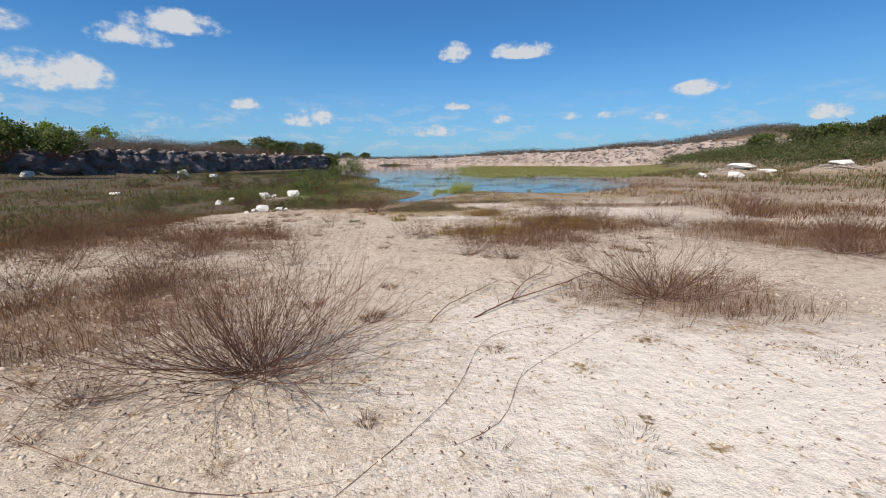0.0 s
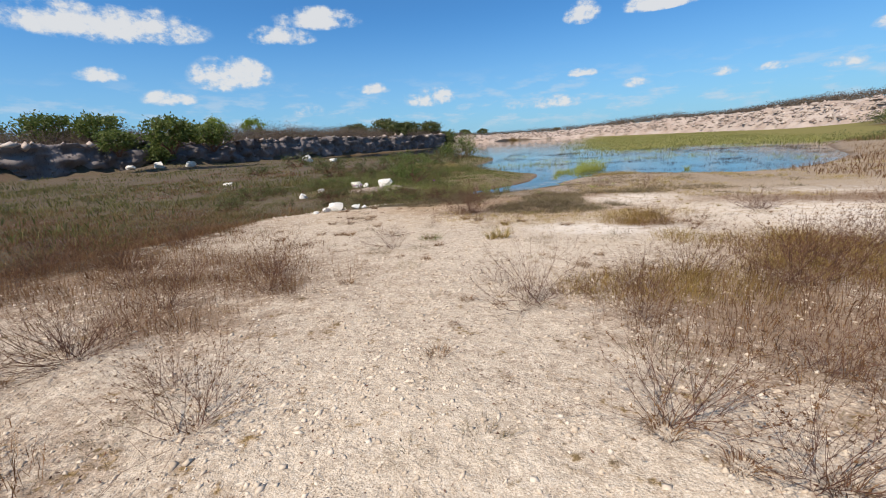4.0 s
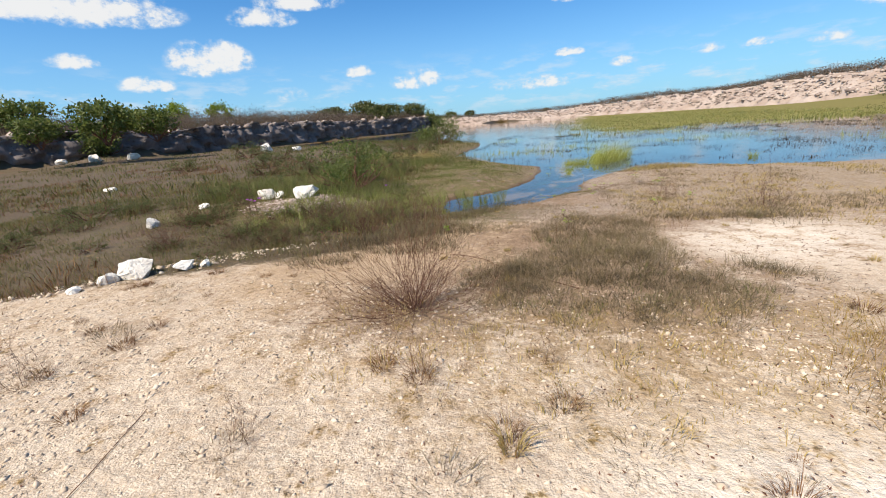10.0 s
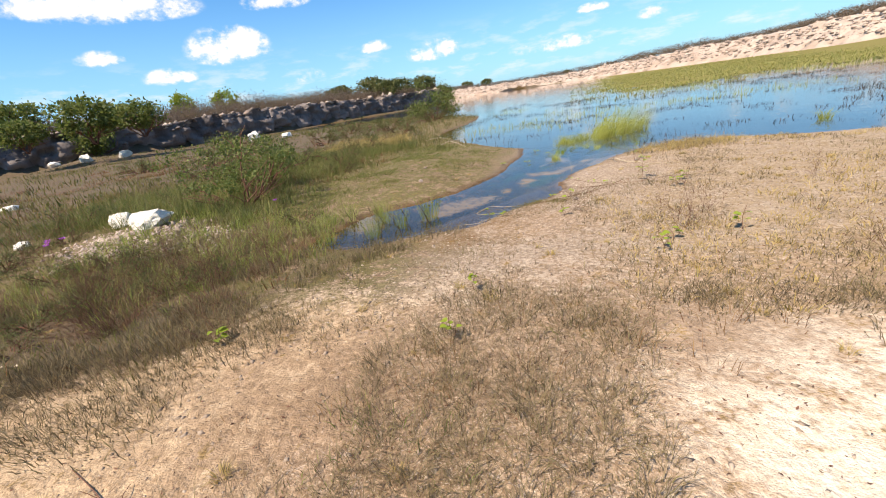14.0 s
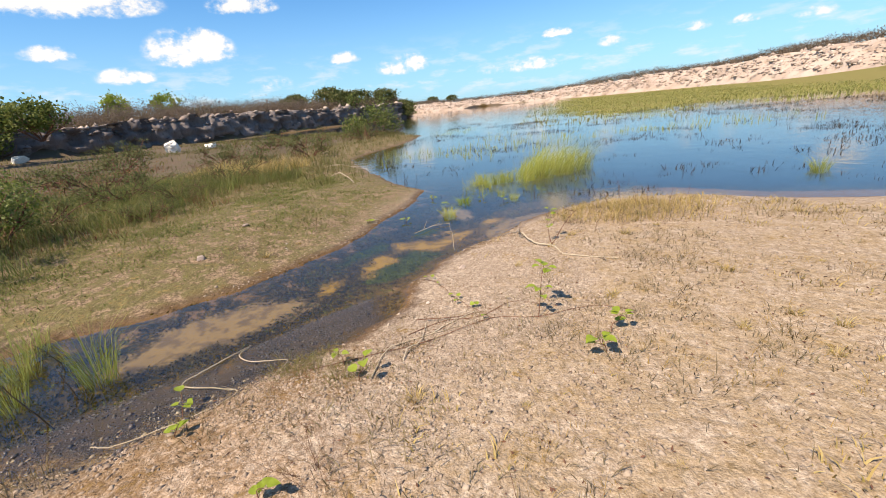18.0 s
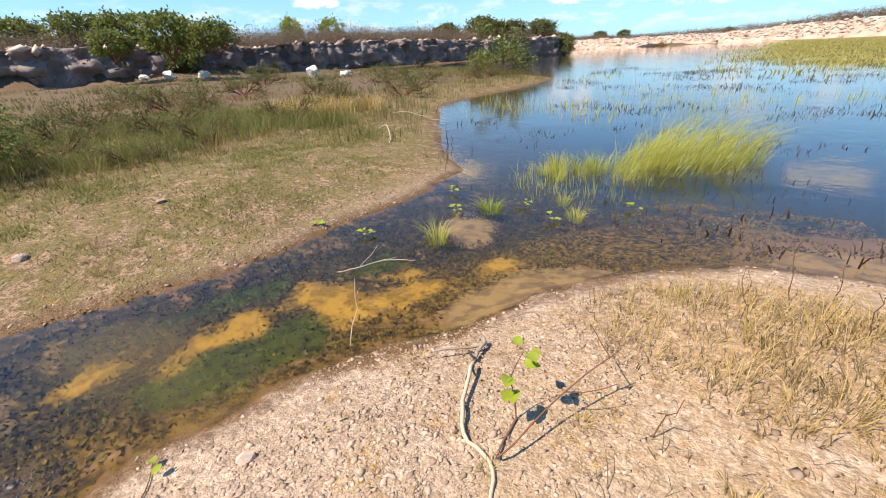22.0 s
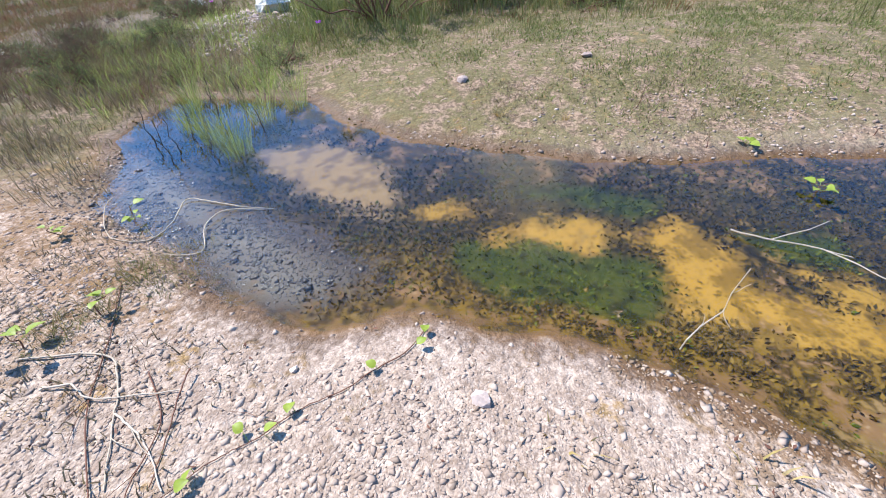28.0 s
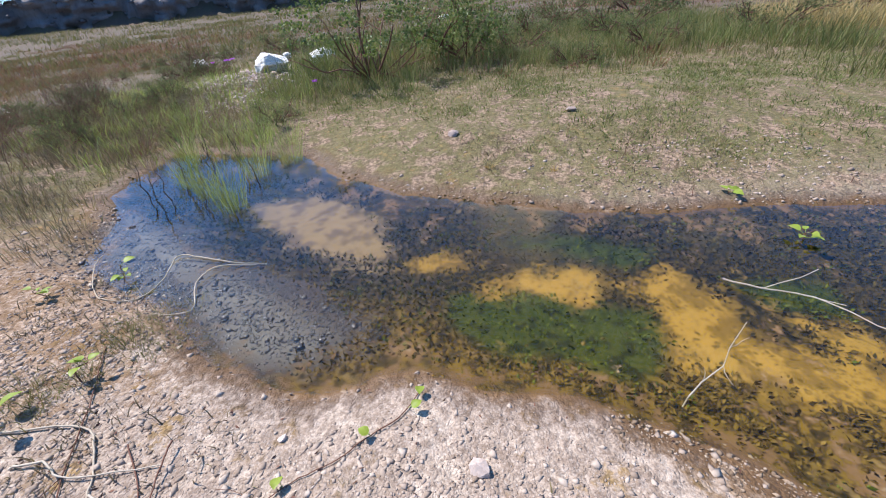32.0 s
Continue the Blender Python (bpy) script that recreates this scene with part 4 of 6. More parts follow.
pebbles("mud_clods", "dark wet clods standing out of the shallow mud", 3200, (-2.6, -0.1, 21.4, 24.4), lambda x, y: step(away(MUD_FLAT, x, y), -0.15, 0.1) * (0.2 + 0.8 * step(wave(x, y, 0.35, 159), -0.1, 0.3)), 0.012, 0.034, np.random.default_rng(33), M_OOZE, -0.1)
pebbles("rubble", "pile of broken pale limestone rubble", 5000, (-9.2, -5.0, 19.6, 22.8), lambda x, y: step(np.hypot((x + 7.0) / 1.9, (y - 21.2) / 1.4), 1.1, 0.5), 0.02, 0.09, np.random.default_rng(15), M_BLOCK)
pebbles("rubble", "line of broken stones on the edge of the gravel", 2600, (-8.5, -4.5, 14.6, 18), lambda x, y: step(np.abs(x - np.interp(y, [14.6, 16.1, 17.4, 18], [-7.9, -6.9, -5.5, -5.0])), 0.9, 0.1), 0.015, 0.08, np.random.default_rng(16))
pebbles("rubble", "white limestone rubble spilling over low mounds", 9000, (27, 58, 37, 51), lambda x, y: step(blobs([(33, 46, 3.2, 2.6), (41, 43, 3.2, 2.6), (50, 42, 4.4, 3.2)], x, y), 0.4, 0.7), 0.06, 0.4, np.random.default_rng(24), M_BLOCK)
on_face("rubble", "pale boulders strewn over the far embankment", FACE_N, 4200, (3, 13), 0.2, 1.1, np.random.default_rng(17), M_BLOCK)
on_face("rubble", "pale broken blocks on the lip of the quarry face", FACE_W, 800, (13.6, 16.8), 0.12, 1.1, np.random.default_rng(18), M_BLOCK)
# blocks in the same shade-darkened stone colour as the face
on_face("rubble", "broken blocks in shade-dark colour on the quarry face", FACE_W, 900, (2, 14), 0.2, 0.7, np.random.default_rng(20), M_CLIFF)

# ---- grass and low growth ----
R = np.random.default_rng(21)
tussocks("dry_grass", "dry brown grass and seed stalks in dense patches", M_DRY, 13000, (-11, 12, 2.5, 20), lambda x, y: step(blobs(LITTER, x, y), 0.42, 0.66) * (1 - (np.hypot(x + 0.2, y - 16.0) < 2.0)) * (1 - 0.85 * step(y, 13.4, 14.4)) * on_land(x, y), 0.3, 18, R, 0.14, 0.0018, 0.5, lump=0.8)
tussocks("dry_grass", "grey brown matted grass with a little green", M_GREY, 5200, (-2.6, 2.4, 14.3, 19.5), lambda x, y: (0.06 + 0.94 * step(wave(x, y, 0.45, 141), -0.15, 0.2)) * step(blobs([(-0.45, 16.4, 1.35, 1.0), (0.9, 16.4, 0.8, 0.5)], x, y), 0.38, 0.62) + 0.4 * step(blobs(BROWN, x, y), 0.42, 0.6), 0.19, 26, R, 0.09, 0.0017, 1.0, lump=0.6)
tussocks("dry_grass", "thin straw yellow grass over clay", M_STRAW, 2600, (-3, 4, 13.3, 17.5), lambda x, y: step(blobs([(-0.5, 14.8, 1.9, 0.8), (1.6, 15.4, 1.2, 0.5), (-2.3, 14.8, 0.7, 0.8)], x, y), 0.35, 0.6) * 0.8, 0.1, 8, R, 0.07, 0.0028, 0.6, lump=0.5)
tussocks("dry_grass", "short sparse brown grass on the bank", M_GREY, 7000, (-3.2, 5.0, 17.2, 27.3), lambda x, y: on_land(x, y, 0.25) * step(wave(x, y, 0.9, 91), -0.15, 0.4) * (blobs(SAND, x, y) < 0.5) * (1 - 0.9 * (np.hypot(x - 0.3, y - 24.4) < 0.9)), 0.085, 9, R, 0.08, 0.0028, 0.8)
tussocks("dry_grass", "short straw coloured grass on the beach", M_STRAW, 6000, (0.5, 14, 18, 30), lambda x, y: on_land(x, y, 0.25) * step(wave(x, y, 1.3, 93), -0.1, 0.45) * (blobs(SAND, x, y) < 0.52), 0.12, 8, R, 0.09, 0.0045, 0.7)
tussocks("wild_grass", "olive and brown grass over the lowland", M_OLIVE, 12500, (-16, -2.0, 12.5, 34), lambda x, y: sward_zone(x, y) * np.where(y > 21.5, step(-0.02 * (y - 22) - x, 3.6, 6.5), 1.0) * on_land(x, y, 0.1) * (0.25 + 0.75 * step(wave(x, y, 2.2, 95), -0.4, 0.3)) * (np.hypot((x + 7) / 1.6, (y - 21.2) / 1.2) > 0.9), 0.17, 12, R, 0.14, 0.0028, 0.6, lump=1.6)
tussocks("wild_grass", "tall dry brown grass over the lowland", M_DRY, 6500, (-32, -3.0, 9, 40), lambda x, y: sward_zone(x, y) * np.where(y > 21.5, step(-x, 5.0, 8.0), 1.0) * on_land(x, y, 0.1) * step(wave(x, y, 3.6, 97), -0.1, 0.4), 0.27, 10, R, 0.16, 0.006, 0.5, lump=2.0)
tussocks("sward", "short green sward on the far bank", M_SWARD, 24000, (-8.5, -1.3, 21.8, 33), lambda x, y: on_land(x, y, 0.15) * sward_zone(x, y) * (0.15 + 0.85 * step(wave(x, y, 1.0, 99), -0.25, 0.3)) * step(-shore(x, y), 0.2, 1.8), 0.075, 6, R, 0.08, 0.0045, 0.9)
tussocks("wild_grass", "tall green and tan grass along the pond shore", M_OLIVE, 5200, (-30, -3, 30, 66), lambda x, y: on_land(x, y, 0.2) * step(-shore(x, y), 7.5, 1.0) * (x < -3.5), 0.5, 10, R, 0.22, 0.006, 0.4, lump=3.0)
tussocks("wild_grass", "orange brown dry grass by the pond shore", M_STRAW, 260, (-10.5, -7.0, 32, 34.5), lambda x, y: on_land(x, y, 0.2), 0.6, 12, R, 0.2, 0.008, 0.35)
tussocks("wild_grass", "far brown and olive growth over the quarry floor", M_OLIVE, 9000, (-85, -13, -55, 72), lambda x, y: on_land(x, y, 0.4) * step(wave(x, y, 5.0, 101), -0.4, 0.3), 0.45, 8, R, 0.5, 0.02, 0.5, lump=5.0)
tussocks("wild_grass", "brown scrubby grass beyond the beach", M_DRY, 7000, (9, 62, 12, 52), lambda x, y: on_land(x, y, 0.6) * step(wave(x, y, 5.0, 103), -0.35, 0.2) * step(y - 0.25 * x, 9, 17) * (blobs(SAND, x, y) < 0.5), 0.42, 9, R, 0.4, 0.009, 0.7, lump=4.0)
tussocks("wild_grass", "brown dry growth beside the gravel", M_DRY, 2600, (9, 26, -4, 16), lambda x, y: step(wave(x, y, 3.0, 105), -0.3, 0.2), 0.4, 8, R, 0.2, 0.008, 0.5)

tussocks("dry_grass", "reddish-brown dry growth in drifts across the gravel", M_DRY, 11000, (-24, -3.3, 2.5, 17), lambda x, y: step(wave(x * 0.45 + y * 0.25, y, 1.5, 131) + 0.25 * step(-x, 5, 9), -0.05, 0.35) * (1 - 0.75 * step(y, 11, 13.5) * (x > -7.5)), 0.16, 14, R, 0.16, 0.0026, 0.6, lump=1.0)
tussocks("wild_grass", "dark olive growth over the lowland", M_OLIVE, 5200, (-40, -9, 4, 30), lambda x, y: on_land(x, y, 0.2) * step(wave(x * 0.5, y, 3.0, 133), -0.3, 0.2), 0.3, 9, R, 0.25, 0.008, 0.6, lump=2.0)
tussocks("wild_grass", "thick green and tan grass round the leafy shrub", M_SWARD, 2200, (-12.5, -5.6, 21.8, 32), lambda x, y: on_land(x, y, 0.4) * step(wave(x, y, 1.5, 135) + 0.3 * step(-x, 5.6, 7.5), -0.2, 0.3), 0.5, 13, R, 0.16, 0.0045, 0.45, lump=1.5)
tussocks("dry_grass", "small green tufts among the matted grass", M_SWARD, 420, (-2.0, 2.6, 14.6, 19.6), lambda x, y: step(blobs(BROWN, x, y), 0.4, 0.55) * step(wave(x, y, 0.6, 137), 0.0, 0.3), 0.13, 16, R, 0.1, 0.0024, 0.7)
tussocks("dry_grass", "brown sparse grass over the bank", M_GREY, 5200, (0.2, 8, 18.6, 28), lambda x, y: on_land(x, y, 0.2) * np.maximum(step(blobs(BROWN, x, y), 0.4, 0.6), 0.35 * step(wave(x, y, 0.7, 139), 0.0, 0.4)), 0.14, 10, R, 0.1, 0.0026, 0.8, lump=0.6)
tussocks("dry_grass", "thin straw grass on the point of the bank", M_STRAW, 900, (1.2, 4.2, 25.6, 28), lambda x, y: on_land(x, y, 0.1) * step(blobs([(2.5, 26.7, 1.0, 0.7)], x, y), 0.4, 0.65), 0.24, 9, R, 0.07, 0.0022, 0.5)
tussocks("dry_grass", "low green-brown grass mat at the inlet's edge", M_OLIVE, 260, (-1.1, 0.1, 22.5, 23.4), lambda x, y: step(blobs([(-0.55, 22.95, 0.33, 0.24), (-0.1, 22.75, 0.2, 0.15)], x, y), 0.4, 0.65), 0.1, 14, R, 0.06, 0.0018, 0.9)
tussocks("dry_grass", "grey-green matted weeds at the lowland's edge", M_GREY, 1500, (-5.2, -2.0, 16.4, 19.5), lambda x, y: step(blobs([(-3.4, 17.7, 1.1, 0.6), (-2.7, 18.6, 0.7, 0.6), (-4.2, 17.0, 0.7, 0.5)], x, y), 0.4, 0.65), 0.15, 13, R, 0.12, 0.0024, 0.9, lump=0.5)
tussocks("wild_grass", "olive and brown growth below the green hill", M_OLIVE, 3000, (24, 85, 20, 60), lambda x, y: on_land(x, y, 1.0) * (blobs(SAND, x, y) < 0.45), 0.6, 8, R, 0.5, 0.022, 0.5, lump=5.0)
tussocks("dry_grass", "golden dry grass with fine bent blades", M_GOLD, 3000, (-0.6, 6, 8.6, 16), lambda x, y: step(blobs([(0.75, 9.7, 0.75, 0.5), (1.5, 9.9, 0.7, 0.55), (0.35, 9.45, 0.45, 0.3), (1.4, 14.4, 0.6, 0.9), (3.2, 10.6, 1.1, 0.7), (2.9, 11.9, 1.1, 0.7), (1.8, 12.3, 0.5, 0.5)], x, y) + 0.12 * wave(x, y, 0.5, 151), 0.42, 0.6), 0.27, 18, R, 0.12, 0.0017, 0.75, lump=0.6)
tussocks("water_weed", "dark broken stems standing in open water", M_STEM_DARK, 5000, (-2, 16, 28.4, 44), lambda x, y: (shore(x, y) > 0.4) * step(wave(x, y, 1.3, 153), 0.1, 0.5), 0.16, 3, R, 0.1, 0.0045, 0.4, base=-0.03)
tussocks("dry_grass", "yellow-green grass in small patches on the bank", M_GOLD, 900, (0.2, 5.2, 20.4, 26.8), lambda x, y: on_land(x, y, 0.15) * step(blobs([(2.0, 22.9, 0.3, 0.25), (2.4, 22.86, 0.3, 0.2), (2.48, 23.88, 0.35, 0.3), (2.42, 22.42, 0.25, 0.2), (1.84, 23.02, 0.2, 0.2), (1.6, 23.29, 0.2, 0.15), (2.91, 22.95, 0.35, 0.3), (1.3, 21.98, 0.3, 0.25), (3.4, 24.3, 0.5, 0.3), (1.5, 21.2, 0.35, 0.3), (0.57, 22.5, 0.25, 0.3), (2.95, 23.62, 0.4, 0.3), (2.3, 24.7, 0.4, 0.25), (4.0, 23.4, 0.5, 0.4)], x, y), 0.35, 0.65), 0.085, 14, R, 0.07, 0.0016, 0.9)
tussocks("sward", "tufts of green weed on the far bank", M_SWARD, 1500, (-8, -1.6, 22.4, 31), lambda x, y: on_land(x, y, 0.3) * step(wave(x, y, 0.7, 157), 0.1, 0.35), 0.11, 16, R, 0.08, 0.0022, 0.9)
# reeds in the pond
tussocks("reeds", "pale green reeds growing thickly over the pond", M_MARSH, 20000, (0, 82, 46, 190), lambda x, y: np.maximum(marsh_zone(x, y), 0.12 * step(away(MARSH, x, y), -8, 2)) * step(y, 190, 50), 0.34, 9, R, 1.0, 0.03, 0.8, base=0.0)
tussocks("reeds", "thin reed stalks standing in open water", M_REED, 3600, (-8, 30, 31, 66), lambda x, y: (shore(x, y) > 0.8) * step(wave(x, y, 4.5, 107), 0.1, 0.55), 0.42, 5, R, 0.3, 0.008, 0.3, base=-0.05)
tussocks("water_weed", "dark stubs of dead weed in shallow water", M_STEM_DARK, 13000, (-6, 24, 28.3, 62), lambda x, y: (shore(x, y) > 0.25) * step(wave(x, y, 2.2, 109), 0.05, 0.5), 0.2, 4, R, 0.16, 0.008, 0.6, base=-0.03)


# dead leaves and bits of twig on the bare ground
LR = np.random.default_rng(23)
lx, ly = spread(36000, -6.5, 5, 1.0, 26.5, LR, lambda x, y: on_land(x, y, 0.05) * (0.25 + 0.75 * step(wave(x, y, 1.1, 113), -0.3, 0.35)))
lit = Pieces()
turn = LR.uniform(0, 2 * math.pi, len(lx))
lit.leaves(np.stack([lx, ly, height(lx, ly) + 0.006], 1), np.stack([np.cos(turn), np.sin(turn), LR.uniform(-0.1, 0.6, len(lx))], 1), LR.uniform(0.007, 0.03, len(lx)), LR, 0.4, 0.4)
tagged(new("leaf_litter", lit.mesh("leaf_litter", M_TWIG)), "scattered dead brown leaves and twig ends on gravel", "litter", kind="stuff")


# weed on the bottom of the inlet
def bottom_weed(name, label, mat, n, keep, tall, rng):
    x, y = spread(n, -4, 3.5, 21.5, 30.5, rng, lambda x, y: (shore(x, y) > 0.04) * keep(x, y))
    b = 5
    a = rng.uniform(0, 2 * math.pi, (len(x), b))
    px, py = (x[:, None] + 0.03 * np.cos(a)).ravel(), (y[:, None] + 0.03 * np.sin(a)).ravel()
    z = height(px, py)
    k = len(px)
    p = Pieces()
    up = np.minimum(tall * rng.uniform(0.4, 1.2, k), np.maximum(-z - 0.004, 0.012))
    p.leaves(np.stack([px, py, z], 1), np.stack([np.cos(a.ravel()), np.sin(a.ravel()), rng.uniform(0.2, 1.2, k)], 1), up, rng, 0.55, 0.3)
    return tagged(new(name, p.mesh(name, mat)), label, "water weed", kind="stuff")


no_silt = lambda x, y: (outlines(GOLD_SILT + PALE_SILT, x, y) + 0.45 * wave(x, y, 0.22, 75) < 0.55) * (away(MUD_FLAT, x, y) < 0.05)
bottom_weed("water_weed", "dark olive brown weed on the inlet's bottom", M_WEED, 34000, lambda x, y: no_silt(x, y) * (1 - near_side(x, y)) * (outlines(GREEN_WEED, x, y) < 0.5) * step(wave(x, y, 0.4, 76), -0.35, 0.05), 0.03, np.random.default_rng(27))
bottom_weed("water_weed", "golden brown weed on the inlet's near bottom", M_RIM_WEED, 34000, lambda x, y: no_silt(x, y) * near_side(x, y) * (outlines(GREEN_WEED, x, y) < 0.5) * step(wave(x, y, 0.4, 76), -0.35, 0.05), 0.03, np.random.default_rng(32))
bottom_weed("water_weed", "green weed in the deeper pools of the inlet", M_ALGA, 26000, lambda x, y: no_silt(x, y) * np.maximum(step(outlines(GREEN_WEED, x, y), 0.4, 0.6) * 0.8, 0.25 * step(wave(x, y, 0.5, 78), 0.0, 0.2)), 0.028, np.random.default_rng(28))


# ---- shrubs ----
def thing(name, x, y, label, category, group="", z=None):
    ob = new(name)
    ob.location = (x, y, height_at(x, y) if z is None else z)
    return tagged(ob, label, category, group)


def sprout(p, root, way, length, r, depth, rng, ends, bend=0.25, forks=3, rise=0.25):
    """A bending stem that forks; notes its outer ends."""
    pts, d = [np.array(root, float)], np.array(way, float)
    n = 4 if r > 0.005 else 3
    for i in range(n):
        d = d + rng.normal(0, bend, 3) + np.array([0, 0, rise * 0.3])
        d /= np.linalg.norm(d)
        pts.append(pts[-1] + d * length / n)
    p.tube(pts, r, r * 0.55, 3 if r < 0.006 else 5)
    ends.append((pts[-1], d))
    if depth:
        for k in range(forks):
            i = rng.integers(1, n + 1)
            w = d + rng.normal(0, 0.55, 3)
            sprout(p, pts[i], w / np.linalg.norm(w), length * rng.uniform(0.45, 0.75), r * 0.6, depth - 1, rng, ends, bend, forks, rise)
    return ends


def dry_shrub(seed, spread_r, tall, stems, x, y, label, group, mat=None, thick=0.007, seeds=0, forks=5):
    """A leafless shrub: many thin wands fanning from one root, in a few boughs."""
    rng = np.random.default_rng(seed)
    ob = thing("dry_shrub", x, y, label, "shrub", group)
    boughs, ends = [Pieces() for _ in range(5)], []
    for i in range(stems):
        a, up = rng.uniform(0, 2 * math.pi), rng.uniform(0.1, 1.0)
        w = np.array([math.cos(a) * (1.15 - up) * spread_r, math.sin(a) * (1.15 - up) * spread_r, up * tall])
        ln = np.linalg.norm(w) * rng.uniform(0.7, 1.15) + 0.08
        root = np.array([rng.normal(0, 0.06), rng.normal(0, 0.06), -0.02])
        sprout(boughs[int(a / 6.2832 * 5)], root, w / np.linalg.norm(w), ln, thick * rng.uniform(0.4, 1.0), 1, rng, ends, 0.13, forks, 0.35)
    for p in boughs:
        part("bough", p, mat or M_TWIG, ob)
    if seeds:
        e = np.array([v for v, d in ends])
        e = e[rng.integers(0, len(e), seeds)] + rng.normal(0, 0.003, (seeds, 3))
        lv = Pieces()
        lv.leaves(e, rng.normal(size=(seeds, 3)) + np.array([0, 0, 0.5]), rng.uniform(0.008, 0.019, seeds), rng, 0.4)
        part("dead_foliage", lv, M_DRY, ob)
    return ob


def turned(x, y, turn, scale, z=None):
    return pose(x, y, (height_at(x, y) if z is None else z) - 0.01, 0, 0, turn) @ Matrix.Diagonal((scale, scale, scale, 1))


def copies(ob, places, rng, low=0.8, high=1.15):
    for x, y, s in places:
        c = copy_thing(ob, turned(x, y, 0, 1))
        c.matrix_basis = turned(x, y, rng.uniform(0, 360), s * rng.uniform(low, high))
        c["label"] = ob["label"]


R3 = np.random.default_rng(31)
big = dry_shrub(1, 1.1, 0.5, 150, -1.4, 3.65, "wide leafless reddish-brown shrub fanning low over gravel", "dry shrubs", thick=0.0036, seeds=2600, forks=6)
grey = dry_shrub(2, 0.95, 0.45, 80, 2.45, 5.2, "rounded greyish-brown leafless shrub on pale sand", "dry shrubs", thick=0.004, seeds=1500)
brown = dry_shrub(3, 0.55, 0.42, 38, 0.5, 7.4, "dense dry brown shrub with dead leaves", "dry shrubs", thick=0.0028, seeds=1300, forks=4)
wand = dry_shrub(4, 0.7, 0.52, 34, -0.34, 9.05, "sparse leafless shrub of thin upright wands on gravel", "dry shrubs", thick=0.003, seeds=260, forks=4)
sprig = dry_shrub(5, 0.26, 0.3, 16, -1.9, 14.22, "small bare twiggy shrub on pale clay", "dry shrubs", thick=0.002, seeds=80)
bramble = dry_shrub(6, 0.85, 0.58, 110, -2.3, 15.35, "wide reddish bare shrub beside grey grass", "dry shrubs", thick=0.003, seeds=900)
copies(brown, [(1.5, 8.1, 1.0), (1.0, 7.1, 0.9), (0.6, 8.9, 0.9), (1.8, 7.6, 1.0), (2.5, 8.3, 1.0), (2.3, 10.1, 1.1), (2.0, 6.9, 0.8), (-0.2, 9.3, 0.5), (0.7, 9.7, 0.8), (1.4, 10.3, 0.9),
                (2.0, 10.0, 1.0), (2.9, 11.2, 1.1), (3.9, 11.9, 1.0), (3.8, 11.0, 1.0), (1.8, 13.8, 0.8), (2.2, 13.3, 0.7), (1.8, 14.7, 0.7), (3.0, 10.6, 1.0), (3.4, 9.4, 1.0), (4.6, 12.6, 1.0),
                (-2.2, 6.8, 0.95), (-2.7, 7.1, 0.8), (-3.1, 6.0, 0.8), (-3.5, 5.6, 0.8), (-3.7, 9.5, 0.85), (-3.4, 9.0, 0.9), (-4.2, 8.3, 0.8), (-5.4, 8.9, 0.9), (-5.9, 7.2, 0.9), (-5.2, 5.8, 1.0),
                (-4.4, 5.2, 0.9), (-6.5, 9.6, 0.9), (-7.6, 9.2, 1.0), (-8.6, 9.9, 1.0), (-4.3, 6.6, 0.8), (-3.0, 4.6, 0.7), (-9.6, 8.2, 1.1), (-7.0, 11.2, 0.9), (-8.3, 12.2, 0.9),
                (7.3, 10.8, 1.2), (7.0, 7.8, 1.1), (8.4, 9.3, 1.2), (9.2, 8.0, 1.2), (6.2, 8.9, 0.9), (8.5, 16.8, 1.1), (10.1, 17.1, 1.2), (6.7, 16.2, 0.8), (11.6, 15.8, 1.2), (12.5, 18.0, 1.3)], R3)
bx_, by_ = spread(110, -13, -2.6, 3.6, 11.5, R3, lambda x, y: 0.55 * step(wave(x * 0.45 + y * 0.25, y, 1.5, 131) + 0.25 * step(-x, 5, 9), 0.0, 0.3) * (np.hypot(x + 1.4, y - 3.65) > 1.2))
copies(brown, [(x, y, 0.75) for x, y in zip(bx_, by_)], R3, 0.6, 1.15)
copies(grey, [(6.4, 7.1, 0.8), (4.2, 15.7, 0.55), (-4.0, 7.3, 0.7), (-2.3, 3.2, 0.45), (5.3, 10.4, 0.8), (-6.3, 5.2, 0.9), (9.8, 12.8, 1.0)], R3)
copies(sprig, [(-1.0, 14.5, 0.7), (-1.2, 13.6, 0.6), (-2.7, 13.4, 0.8), (-4.85, 13.7, 1.0), (-3.5, 19.3, 1.5), (-7.7, 19.9, 2.2), (-6.6, 17.8, 1.6), (2.6, 19.9, 1.1), (1.3, 21.1, 1.5), (2.7, 20.1, 1.3),
                (1.6, 21.4, 1.0), (-3.3, 19.9, 1.6), (-2.8, 18.5, 1.0), (-9.6, 21.4, 1.6), (-4.6, 19.7, 1.4), (-2.4, 14.9, 0.9), (4.4, 16.2, 0.9), (0.9, 10.6, 1.1), (0.2, 21.9, 0.8), (3.3, 23.0, 0.9), (-0.8, 9.7, 0.8)], R3)
copies(bramble, [(-4.3, 18.6, 0.6), (-5.4, 19.2, 0.65), (-6.4, 18.7, 0.6), (-4.4, 19.9, 0.55), (-7.8, 17.6, 0.6), (-9.0, 19.3, 0.7), (-5.6, 17.9, 0.45)], R3)
copies(wand, [(0.2, 9.5, 0.6), (1.1, 5.9, 0.5), (-3.4, 19.0, 0.6), (-5.4, 20.2, 0.7), (-3.9, 20.9, 0.7), (-4.7, 21.2, 0.8)], R3)


